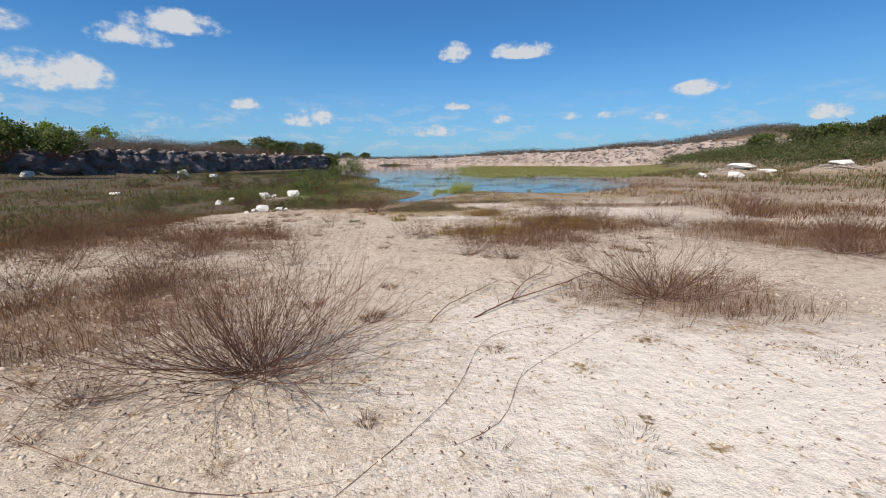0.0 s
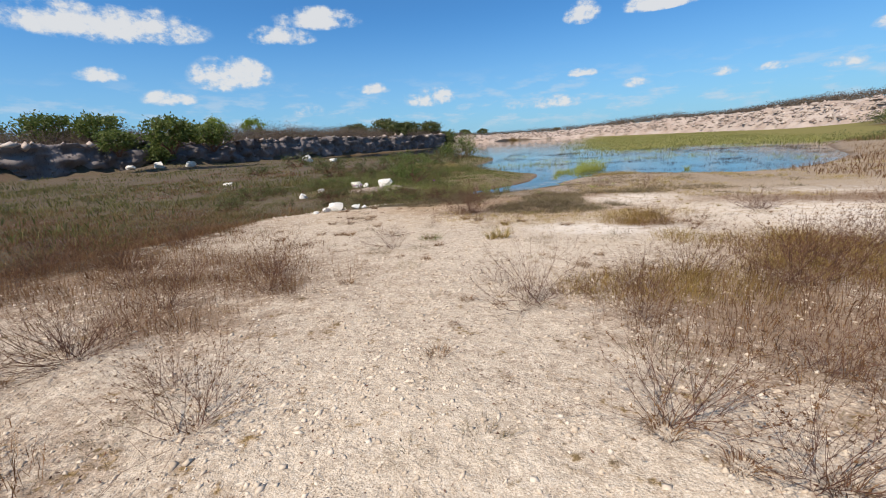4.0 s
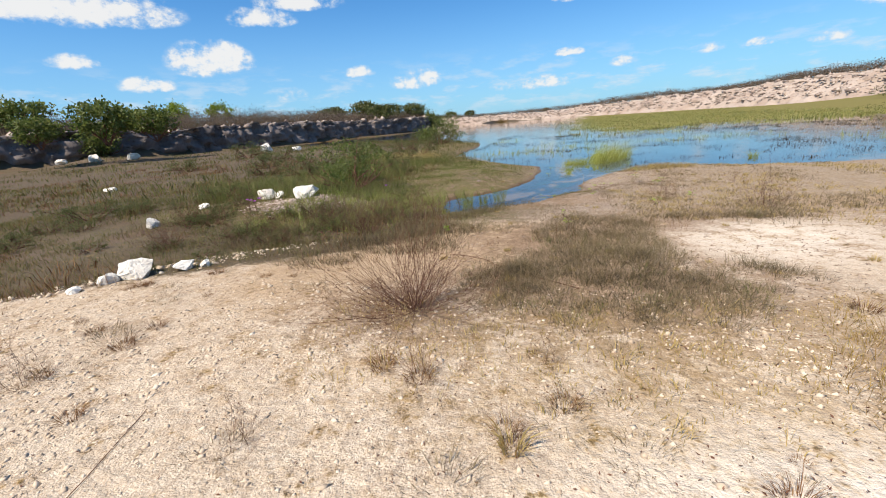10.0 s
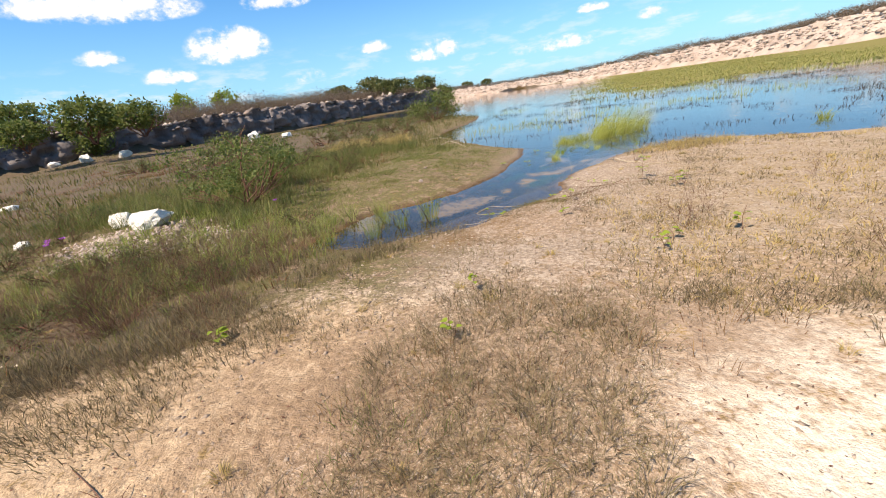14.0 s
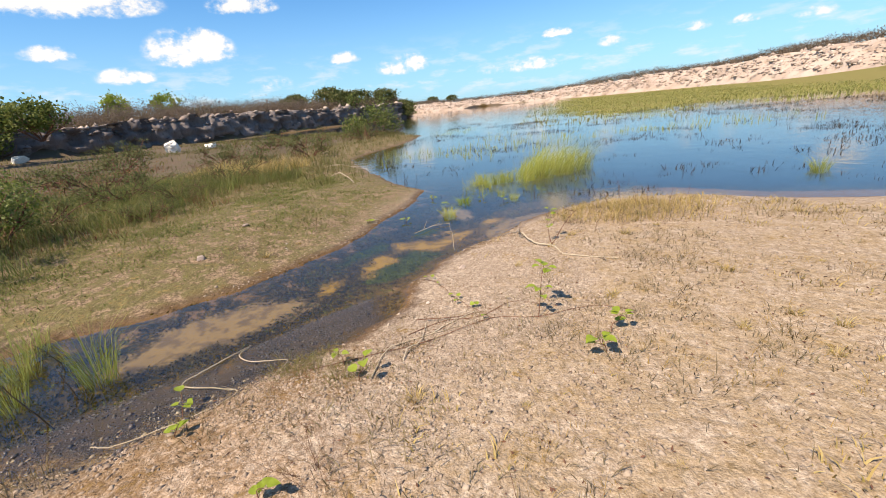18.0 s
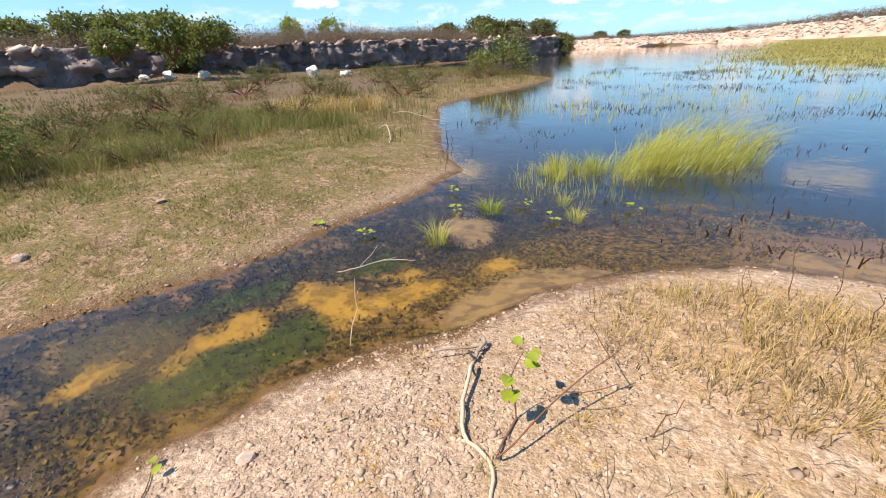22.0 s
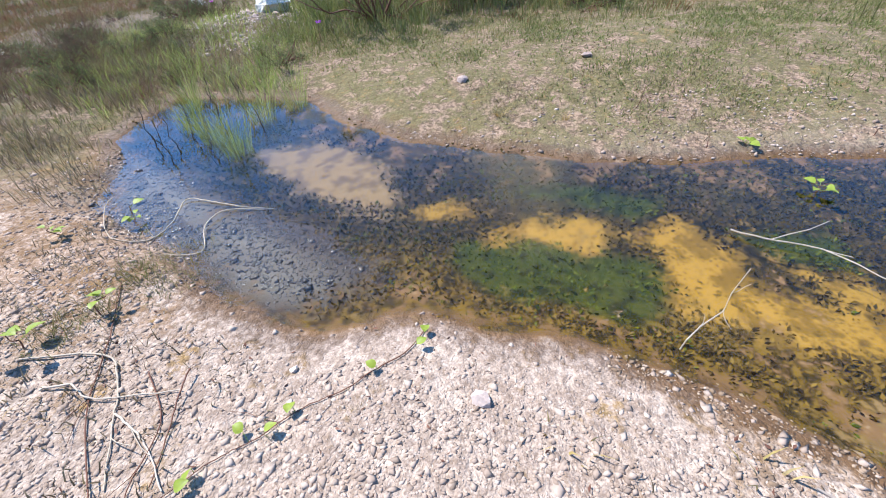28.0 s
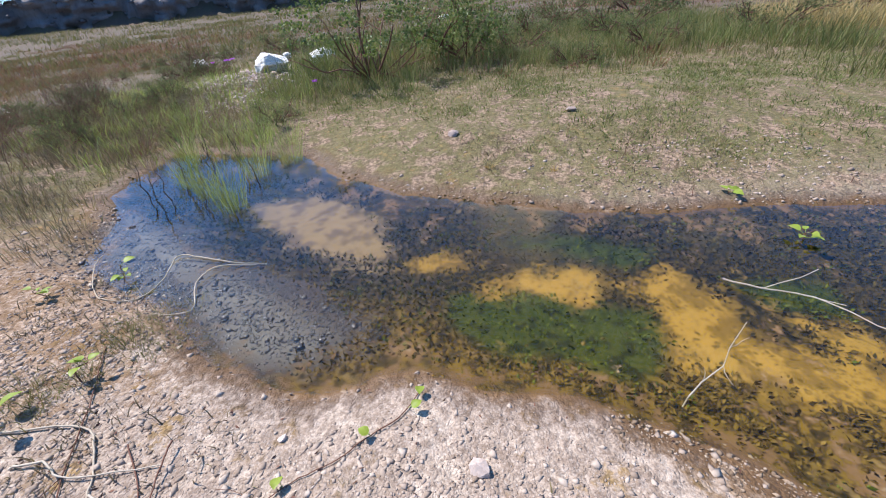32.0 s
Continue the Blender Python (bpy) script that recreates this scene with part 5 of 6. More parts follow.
# ---- small tufts on the gravel ----
def tuft(seed, x, y, tall, n, mat, label, group, r=0.05, width=0.003, lean=0.7):
    rng = np.random.default_rng(seed)
    a = rng.uniform(0, 2 * math.pi, n)
    q = r * np.sqrt(rng.uniform(size=n))
    p = Pieces()
    dome = 1 - 0.6 * (q / r) ** 2 if r > 0.3 else 1.0
    p.blades(q * np.cos(a), q * np.sin(a), np.zeros(n) - 0.01, dome * tall * rng.uniform(0.4, 1.1, n), width * rng.uniform(0.6, 1.3, n), lean * rng.uniform(0.2, 1.5, n), rng, way=a if r < 0.3 else rng.normal(0.1, 0.7, n))
    ob = new("grass_tuft", p.mesh("grass_tuft", mat))
    ob.location = (x, y, height_at(x, y))
    return tagged(ob, label, "grass tuft", group)


t_brown = tuft(41, -0.46, 3.0, 0.075, 150, M_DRY, "tiny reddish-brown dry tuft on gravel", "tufts on the gravel", width=0.0013, lean=0.9)
t_grey = tuft(42, 0.9, 2.4, 0.06, 130, M_GREY, "flat grey-green dry tuft on gravel", "tufts on the gravel", 0.11, 0.0013, 1.0)
t_green = tuft(44, -2.34, 11.99, 0.13, 220, M_SWARD, "low green grass tuft on pale gravel", "tufts on the gravel", 0.2, 0.0015, 0.9)
t_straw = tuft(43, -1.2, 13.66, 0.16, 90, M_STRAW, "straw-coloured dry grass tuft on clay", "tufts on the gravel", 0.06)
known = [(-1.0, 7.9), (-1.1, 12.24), (-2.6, 9.4), (-4.77, 12.28), (-2.4, 12.1), (-4.72, 14.66), (-4.9, 13.8), (-1.88, 14.2), (-1.03, 9.06), (0.94, 10.5), (-5.3, 14.5), (-2.2, 14.3)]
copies(t_brown, [(x, y, 1.3) for x, y in known], R3, 0.8, 1.3)
copies(t_straw, [(-1.1, 12.23, 1.9), (-1.25, 12.1, 1.2)], R3)
fx, fy = spread(900, -6.5, 4.2, 1.2, 16.2, R3, lambda x, y: 0.5 * (blobs(LITTER, x, y) < 0.5) * (1 - sward_zone(x, y)) * (0.3 + 0.7 * step(wave(x, y, 1.2, 111), -0.3, 0.3)))
for i, (x, y) in enumerate(zip(fx, fy)):
    copies((t_brown, t_grey, t_grey)[i % 3], [(x, y, 1.15)], R3, 0.5, 1.5)
fx, fy = spread(190, -2.5, 4.5, 15.5, 26.5, R3, lambda x, y: 0.6 * on_land(x, y, 0.4))
for i, (x, y) in enumerate(zip(fx, fy)):
    copies((t_straw, t_grey, t_straw)[i % 3], [(x, y, 0.6)], R3, 0.4, 1.1)

# ---- reeds and clumps in the water ----
reed = tuft(51, -2.27, 22.68, 0.66, 110, M_SEDGE, "green and tan reed clump standing in the inlet", "reed clumps", 0.14, 0.002, 0.36)
edge = tuft(52, -0.28, 27.3, 0.28, 130, M_REED, "bright green sedge tuft in shallow water", "sedge tufts", 0.09, 0.0026, 0.6)
edge2 = tuft(53, -0.19, 28.3, 0.22, 90, M_LEAF_BRIGHT, "small bright green sedge tuft in the pond", "sedge tufts", 0.1, 0.005, 0.7)
isle = tuft(54, 1.45, 31.15, 1.2, 190, M_REED, "broad yellow-green island of leaning reeds in the pond", "reed clumps", 0.36, 0.0048, 0.75)
for ob, z in ((reed, -0.05), (edge, -0.06), (edge2, -0.06), (isle, -0.1)):
    ob.location.z = z


def in_water(ob, places):
    for x, y, s in places:
        copy_thing(ob, turned(x, y, 0, 1)).matrix_basis = turned(x, y, R3.uniform(0, 360), s, -0.05)


in_water(edge, [(0.5, 28.9, 0.7), (6.4, 29.6, 1.3), (0.1, 29.9, 0.9), (0.78, 28.45, 0.75), (-0.05, 30.3, 1.3), (0.3, 30.3, 1.2), (0.5, 30.45, 1.4), (-0.2, 30.1, 0.8)])
tussocks("reeds", "sparse thin green reeds in shallow water", M_REED, 160, (-0.4, 1.4, 28.6, 31), lambda x, y: (shore(x, y) > 0.3) * step(np.hypot(x - 0.3, y - 29.9), 1.4, 0.5), 0.42, 4, R3, 0.1, 0.0024, 0.35, base=-0.04)
for x, y, turn, size in [(0.85, 30.65, 15, 0.8), (1.95, 31.45, -12, 0.95), (1.15, 31.5, 25, 1.0), (1.75, 31.9, 5, 0.95), (2.3, 31.9, -20, 0.8), (1.1, 30.95, -8, 0.85)]:
    copy_thing(isle, turned(x, y, 0, 1)).matrix_basis = turned(x, y, turn, size, -0.09)
in_water(reed, [(-2.65, 22.3, 0.75), (-3.1, 22.65, 0.85), (-3.4, 22.95, 0.8), (-3.0, 21.9, 0.8), (-4.1, 22.3, 1.0), (-3.7, 21.6, 1.0), (-4.6, 21.2, 1.2), (-4.9, 22.2, 1.0), (-3.9, 22.8, 0.9)])
tussocks("wild_grass", "tall green grass round the head of the inlet", M_SEDGE, 420, (-7.2, -3.3, 18.6, 22.6), lambda x, y: step(-x - 0.55 * (22.6 - y), 1.6, 3.0) * on_land(x, y, 0.02), 0.34, 12, R3, 0.12, 0.004, 0.45)
tussocks("dry_grass", "brown wiry grass at the head of the inlet", M_GREY, 2600, (-6.5, -1.4, 17.6, 22.2), lambda x, y: np.maximum(sward_zone(x, y), step(np.hypot((x + 2.9) / 1.3, (y - 20.9) / 0.8), 1.0, 0.6)) * on_land(x, y, 0.02) * step(wave(x, y, 0.8, 115), -0.3, 0.2), 0.24, 14, R3, 0.12, 0.0028, 0.5)


def dead_stalk(x, y, tall, lean, turn, z, label="blackened dead stalk leaning out of shallow water", mat=None, r=0.007):
    rng = np.random.default_rng(int(abs(x * 971 + y * 317)))
    ob = thing("dead_stalk", x, y, label, "dead stalk", "dead stalks", z)
    p = Pieces()
    d = np.array([math.cos(turn) * lean, math.sin(turn) * lean, 1.0])
    pts = [np.array([0, 0, -0.1]) + d * tall * k + rng.normal(0, 0.012, 3) * (k > 0) for k in np.linspace(0, 1, 6)]
    p.tube(pts, r, r * 0.4, 5)
    part("stalk", p, mat or M_STEM_DARK, ob)
    for k in range(3):
        q = Pieces()
        sprout(q, pts[2 + k], (d + rng.normal(0, 0.8, 3)) / 2, tall * 0.2, r * 0.4, 0, rng, [])
        part("side_twig", q, mat or M_STEM_DARK, ob)
    return ob


for i, (x, y, h) in enumerate([(-2.04, 22.2, 0.5), (-2.35, 22.1, 0.42), (-2.6, 22.1, 0.45), (-2.42, 21.86, 0.5), (-2.98, 22.25, 0.5), (-3.05, 22.5, 0.42), (-2.75, 22.8, 0.4), (-3.2, 22.1, 0.5), (-2.2, 22.5, 0.3), (-3.5, 22.3, 0.45)]):
    dead_stalk(x, y, h, 0.35, 3.6 + 0.3 * math.sin(i * 2.3), -0.02)
for i, (x, y, h) in enumerate([(-1.9, 30.0, 0.4), (-2.1, 30.5, 0.45), (-1.7, 29.6, 0.35), (-2.5, 31.0, 0.4), (-1.5, 29.3, 0.3), (-2.9, 31.6, 0.45), (-2.2, 29.9, 0.35), (-1.9, 30.9, 0.3)]):
    dead_stalk(x, y, h, 0.15, i * 1.7, 0.0, "thin brown dead stalk at the pond's edge")
for i, (x, y, h) in enumerate([(1.9, 25.7, 0.36), (2.25, 26.9, 0.4), (2.6, 26.75, 0.36), (2.96, 26.7, 0.42), (2.5, 27.2, 0.45), (2.84, 27.05, 0.4), (3.2, 26.9, 0.3), (2.3, 27.3, 0.3), (2.75, 27.4, 0.35), (3.4, 27.3, 0.32)]):
    dead_stalk(x, y, h, 0.25, i * 2.1, None, "thin brown dried weed stalk on the beach", M_TWIG, 0.004)
for i, (x, y, h) in enumerate([(-3.1, 24.27, 0.2), (-2.28, 26.3, 0.3), (-1.6, 26.6, 0.22), (-1.9, 25.1, 0.12), (-3.5, 23.6, 0.15), (-1.6, 27.8, 0.2), (-4.9, 24.9, 0.25), (-2.9, 26.0, 0.2)]):
    dead_stalk(x, y, h, 0.2, i * 1.3, None, "thin brown dried weed stalk on the far bank", M_TWIG, 0.004)
dead_stalk(0.16, 25.6, 0.42, 0.7, 2.0, 0.0, "bent straw-coloured stem over the shallow inlet", M_STICK, 0.004)


# ---- leafy shrubs and trees ----
def leafy(name, seed, x, y, tall, wide, stems, leaves, size, leaf_mat, label, group="", z=None, trunk=0.03, gap=0.16, forks=3, clumps=0):
    """A bush or tree: limbs that fork, and leaves in clumps round the ends, with gaps."""
    rng = np.random.default_rng(seed)
    ob = thing(name, x, y, label, "tree" if name.endswith("tree") else "shrub", group, z)
    ends = []
    for i in range(stems):
        limb = Pieces()
        a = 2 * math.pi * i / stems + rng.uniform(-0.5, 0.5)
        w = np.array([math.cos(a) * wide * 0.5, math.sin(a) * wide * 0.5, tall * 0.6])
        sprout(limb, rng.normal(0, trunk, 3) * np.array([1, 1, 0]) - np.array([0, 0, 0.1]), w / np.linalg.norm(w), np.linalg.norm(w) * rng.uniform(0.8, 1.05) * (0.68 if clumps else 1.0), trunk * rng.uniform(0.6, 1), 2 if not clumps else 1, rng, ends, 0.2, forks, 0.2)
        part("limb", limb, M_TWIG, ob)
    if clumps:
        u = rng.normal(size=(clumps, 3))
        u /= np.linalg.norm(u, axis=1)[:, None]
        e = u * rng.uniform(0.55, 0.95, (clumps, 1)) * np.array([wide, wide, tall * 0.8]) * 0.5 + np.array([0, 0, tall * 0.56])
    else:
        e = np.array([v for v, d in ends])
        e = e[e[:, 2] > tall * 0.18]
    per = max(1, int(leaves / len(e)))
    at = np.repeat(e, per, 0) + rng.normal(0, gap, (len(e) * per, 3)) * np.array([wide, wide, tall]) * 0.5
    at = at[at[:, 2] > 0.04]
    crown = Pieces()
    crown.leaves(at, rng.normal(size=at.shape) + np.array([0, 0, 0.25]), size * rng.uniform(0.6, 1.3, len(at)), rng, 0.6)
    part("crown", crown, leaf_mat, ob)
    return ob


leafy("leafy_shrub", 61, -6.95, 23.5, 1.75, 3.0, 13, 3000, 0.062, M_LEAF, "half-bare arching shrub with small green leaves", "leafy shrubs", trunk=0.022, gap=0.055, clumps=64)
leafy("leafy_shrub", 62, -7.9, 25.4, 1.2, 1.7, 6, 4000, 0.06, M_LEAF, "low green shrub in the lowland grass", "leafy shrubs")
leafy("leafy_shrub", 63, -11.0, 51.2, 2.0, 3.2, 8, 2600, 0.16, M_LEAF, "rounded green bush on the pond's shore", "leafy shrubs")
low_green = leafy("leafy_shrub", 64, -9.4, 29.0, 0.55, 1.4, 7, 2000, 0.045, M_LEAF_FAR, "low olive shrub in the grass", "leafy shrubs")
copies(low_green, [(-11, 27.5, 1.1), (-12.5, 31, 1.3), (-8.0, 31.5, 0.9), (-14, 29, 1.2), (-10, 35, 1.1), (-13.5, 37.5, 1.4), (-17, 33, 1.4), (-20, 38, 1.6), (-9, 38, 1.2), (-12, 43, 1.5), (-16, 45, 1.5), (-6.6, 27.2, 0.6), (-7.5, 29, 0.7), (-8.8, 26.6, 0.8), (-9.5, 24.0, 0.7), (-11.0, 22.5, 0.7), (-13, 20, 0.8), (-24, 34, 1.5), (-28, 45, 1.8), (-10, 47, 1.4), (-14, 54, 1.6)], R3)
WR = np.random.default_rng(77)
wx_, wy_ = spread(150, -13, -3.4, 16.6, 24.5, WR, lambda x, y: sward_zone(x, y) * on_land(x, y, 0.5) * (np.hypot((x + 7) / 1.9, (y - 21.2) / 1.4) > 0.9) * step(wave(x, y, 1.8, 155), -0.3, 0.2) * 0.6)
copies(low_green, [(x, y, 0.42) for x, y in zip(wx_, wy_)], WR, 0.55, 1.2)
gtree = leafy("tree", 65, -50.5, 49.8, 5.0, 6.6, 6, 2400, 0.44, M_LEAF, "dense dark green tree on the quarry rim", "rim trees", z=2.6, trunk=0.12, gap=0.13, clumps=60)
btree = leafy("tree", 66, -87.4, 96.7, 6.2, 6.5, 6, 2000, 0.5, M_LEAF_BRIGHT, "bright green round-topped tree on the rim", "rim trees", z=5.6, trunk=0.12, gap=0.13, clumps=36)
dtree = leafy("tree", 67, -38.5, 147, 5.0, 8.0, 6, 1700, 0.58, M_LEAF_FAR, "dark scrubby tree on the rim", "rim trees", trunk=0.12, gap=0.14, clumps=50)


for x, y, s in [(-81.5, 103.7, 0.95)]:
    copy_thing(btree, turned(x, y, 0, 1)).matrix_basis = turned(x, y, 70, s, 5.4)
for x, y, s in [(-46.5, 52.5, 0.8), (-55, 45.8, 0.7), (-66, 52, 1.0), (-72, 49, 1.05), (-60.5, 55.5, 0.85), (-80, 45, 1.0), (-88, 42, 1.1), (-62, 58, 0.8)]:
    copy_thing(gtree, turned(x, y, 0, 1)).matrix_basis = turned(x, y, R3.uniform(0, 360), s, height_at(x, y) - 0.3 if x < -58 else 2.6)
for x, y, s in [(-42, 140, 1.0), (-47, 133, 1.0), (-46, 122, 0.9), (-52, 126, 1.15), (-41, 152, 0.9), (-57, 118, 0.85), (-36.5, 143, 0.7), (-1.8, 251, 0.45), (-60, 275, 0.9), (-48, 274, 0.9), (-66, 130, 0.9), (34, 230, 0.4)]:
    copy_thing(dtree, turned(x, y, 0, 1)).matrix_basis = turned(x, y, R3.uniform(0, 360), s, height_at(x, y) - 0.2)
for i in range(30):
    x, y = R3.uniform(62, 130), R3.uniform(30, 88)
    if away(PIT, x, y) > -30 and height_at(x, y) > 2.2:
        copy_thing(dtree if i % 3 else gtree, turned(x, y, 0, 1)).matrix_basis = turned(x, y, R3.uniform(0, 360), R3.uniform(0.5, 0.8), height_at(x, y) - 0.3)


def scrub(name, label, mat, n, box, keep, tall, wide, strokes, rng, leaf=0.0):
    """Far woods and scrub: rounded mounds of upright twigs."""
    x, y = spread(n, *box, rng, keep)
    m = len(x)
    t = tall * rng.uniform(0.45, 1.0, m) * (0.75 + 0.35 * wave(x, y, 12, 121))
    a = rng.uniform(0, 2 * math.pi, (m, strokes))
    u = np.sqrt(rng.uniform(size=(m, strokes)))
    bx, by = (x[:, None] + u * np.cos(a) * wide), (y[:, None] + u * np.sin(a) * wide)
    top = t[:, None] * np.sqrt(np.maximum(1 - 0.75 * u * u, 0.05))
    z0 = np.repeat(height(x, y)[:, None], strokes, 1) + top * rng.uniform(0.05, 1.0, (m, strokes))
    p = Pieces()
    k = m * strokes
    p.leaves(np.stack([bx.ravel(), by.ravel(), z0.ravel()], 1), rng.normal(size=(k, 3)) + np.array([0, 0, 0.5]), wide * 0.13 * rng.uniform(0.5, 1.5, k), rng, 0.3)
    return tagged(new(name, p.mesh(name, mat)), label, "scrub", kind="stuff")


scrub("scrub", "leafless grey-brown scrub along the quarry rim", M_SCRUB, 9000, (-125, -34, 20, 185), lambda x, y: step(-away(PIT, x, y), 0.6, 2.5) * step(-away(PIT, x, y), 30, 14), 4.8, 2.0, 130, R3)
scrub("scrub", "dark green scrub along the quarry rim", M_LEAF_FAR, 500, (-125, -34, 5, 185), lambda x, y: step(-away(PIT, x, y), 2.0, 6.0) * step(-away(PIT, x, y), 50, 30) * step(wave(x, y, 16, 123), -0.1, 0.3), 4.6, 2.2, 120, R3)
scrub("scrub", "low yellow-green scrub above the low end of the face", M_LEAF_FAR, 900, (-115, -40, -60, 22), lambda x, y: step(-away(PIT, x, y), 3.0, 6.0) * step(-away(PIT, x, y), 30, 14), 3.6, 1.8, 110, R3)
scrub("scrub", "far brown scrub on top of the embankment", M_SCRUB, 24000, (-90, 100, 84, 300), lambda x, y: step(-away(PIT, x, y), 3, 7) * step(-away(PIT, x, y), 16, 8) * (x + 0.25 * y > -8), 3.8, 3.0, 70, R3)
scrub("scrub", "green bushes covering the hillside", M_LEAF_FAR, 3400, (36, 165, -10, 100), lambda x, y: step(height(x, y), 0.8, 1.8) * (blobs(SAND, x, y) < 0.4) * (away(PIT, x, y) > -40), 3.4, 2.6, 130, R3)
scrub("scrub", "olive bushes below the embankment", M_LEAF_FAR, 240, (26, 75, 44, 84), lambda x, y: step(np.hypot((x - 46) / 22, (y - 58) / 11), 1.0, 0.6) * (blobs(SAND, x, y) < 0.5), 1.7, 1.4, 60, R3)


# ---- rocks ----
def boulder(seed, x, y, sx, sy, sz, turn, label, group="", mat=None):
    """An angular block: the hull of a few scattered points, its edges chipped and its faces roughened."""
    rng = np.random.default_rng(seed)
    b = bmesh.new()
    for _ in range(22):
        q = rng.normal(size=3)
        q = q / np.max(np.abs(q)) * rng.uniform(0.72, 1.0) if rng.uniform() < 0.6 else q / np.linalg.norm(q)
        b.verts.new((q[0] * sx, q[1] * sy, q[2] * sz))
    hull = bmesh.ops.convex_hull(b, input=b.verts)
    bmesh.ops.delete(b, geom=[v for v in b.verts if not v.link_faces], context="VERTS")
    bmesh.ops.bevel(b, geom=list(b.edges), offset=0.025 * sz, segments=1, affect="EDGES")
    bmesh.ops.triangulate(b, faces=b.faces)
    bmesh.ops.subdivide_edges(b, edges=b.edges, cuts=3, use_grid_fill=True)
    for v in b.verts:
        v.co += V(v.co).normalized() * sz * (0.09 * noise.noise(v.co * (2.2 / sz) + V((seed, 0, 0))) + 0.09 * noise.noise(v.co * (5.0 / sz)) + 0.06 * noise.noise(v.co * (11.0 / sz)))
    bmesh.ops.recalc_face_normals(b, faces=b.faces)
    me = bpy.data.meshes.new("rock")
    b.to_mesh(me)
    b.free()
    me.materials.append(mat or M_BOULDER)
    ob = new("rock", me)
    ob.matrix_basis = pose(x, y, height_at(x, y) + sz * 0.5, 0, 0, turn)
    return tagged(ob, label, "rock", group)


for i, (x, y, sx, sy, sz, label) in enumerate([
        (-6.6, 16.0, 0.27, 0.19, 0.17, "white angular limestone block at the gravel's edge"), (-6.75, 15.75, 0.13, 0.1, 0.09, "small white stone beside a larger block"),
        (-6.1, 16.3, 0.15, 0.12, 0.08, "pale flat stone at the gravel's edge"), (-5.9, 16.5, 0.1, 0.08, 0.06, "small pale stone at the gravel's edge"), (-6.9, 15.4, 0.1, 0.09, 0.05, "small grey stone on gravel"),
        (-9.8, 19.0, 0.2, 0.17, 0.14, "white limestone block in dry grass"), (-7.3, 21.6, 0.42, 0.24, 0.22, "long white limestone boulder on a rubble pile"),
        (-8.6, 22.2, 0.22, 0.16, 0.12, "pale limestone boulder half sunk in rubble"), (-9.0, 22.2, 0.3, 0.25, 0.18, "pale limestone boulder in rubble"), (-19.0, 25.4, 0.55, 0.35, 0.13, "flat white rock lying in brown grass"),
        (-32.7, 53.9, 0.75, 0.6, 0.85, "upright white boulder on the quarry floor"), (-29.5, 55, 0.55, 0.4, 0.35, "white boulder on the quarry floor"), (-3.16, 24.84, 0.06, 0.05, 0.035, "small pale stone on the muddy bank"),
        (-3.53, 26.22, 0.07, 0.06, 0.03, "flat white stone on the far bank"), (-10.2, 21.0, 0.16, 0.13, 0.1, "white stone in the lowland grass"), (0.4, 24.73, 0.045, 0.035, 0.025, "white chip of limestone on the bank"),
        (0.2, 23.93, 0.02, 0.018, 0.012, "dark pebble on the bank"), (33.0, 45.5, 1.5, 1.0, 0.35, "white limestone outcrop below a green hill"), (35.6, 45.0, 1.0, 0.8, 0.3, "white limestone outcrop below a green hill"), (41.5, 43.0, 1.5, 1.1, 0.35, "white limestone outcrop below a green hill"), (47.5, 42.0, 1.4, 1.0, 0.4, "white limestone outcrop below a green hill"), (51.5, 42.5, 1.6, 1.1, 0.4, "white limestone outcrop below a green hill"),
        (30.0, 42, 0.8, 0.6, 0.4, "pale boulder beside a white mound"), (27.5, 43.5, 0.6, 0.5, 0.35, "pale boulder beside a white mound"), (45, 39, 0.9, 0.6, 0.5, "pale boulder beside a white mound"),
        (-52, 53.5, 0.8, 0.6, 0.5, "broken block below the quarry rim"), (-54.5, 50.5, 0.9, 0.7, 0.6, "broken block below the quarry rim"), (-58.5, 49.5, 0.7, 0.6, 0.4, "broken block below the quarry rim")]):
    boulder(200 + i, x, y, sx, sy, sz, 40 * i, label, "quarry rocks", M_BLOCK if max(sx, sy) < 0.08 else None)


# ---- seedlings, vines and sticks on the bank ----
def on_ground(pts, lift=0.006):
    return [np.array([x, y, height_at(x, y) + lift + (q[0] if q else 0)]) for x, y, *q in pts]


def smooth_line(pts, n=6):
    out = []
    P = [pts[0]] + list(pts) + [pts[-1]]
    for i in range(1, len(P) - 2):
        for k in range(n):
            t = k / n
            out.append(0.5 * ((2 * P[i]) + (P[i + 1] - P[i - 1]) * t + (2 * P[i - 1] - 5 * P[i] + 4 * P[i + 1] - P[i + 2]) * t * t + (3 * P[i] - P[i - 1] - 3 * P[i + 1] + P[i + 2]) * t ** 3))
    out.append(P[-2])
    return out


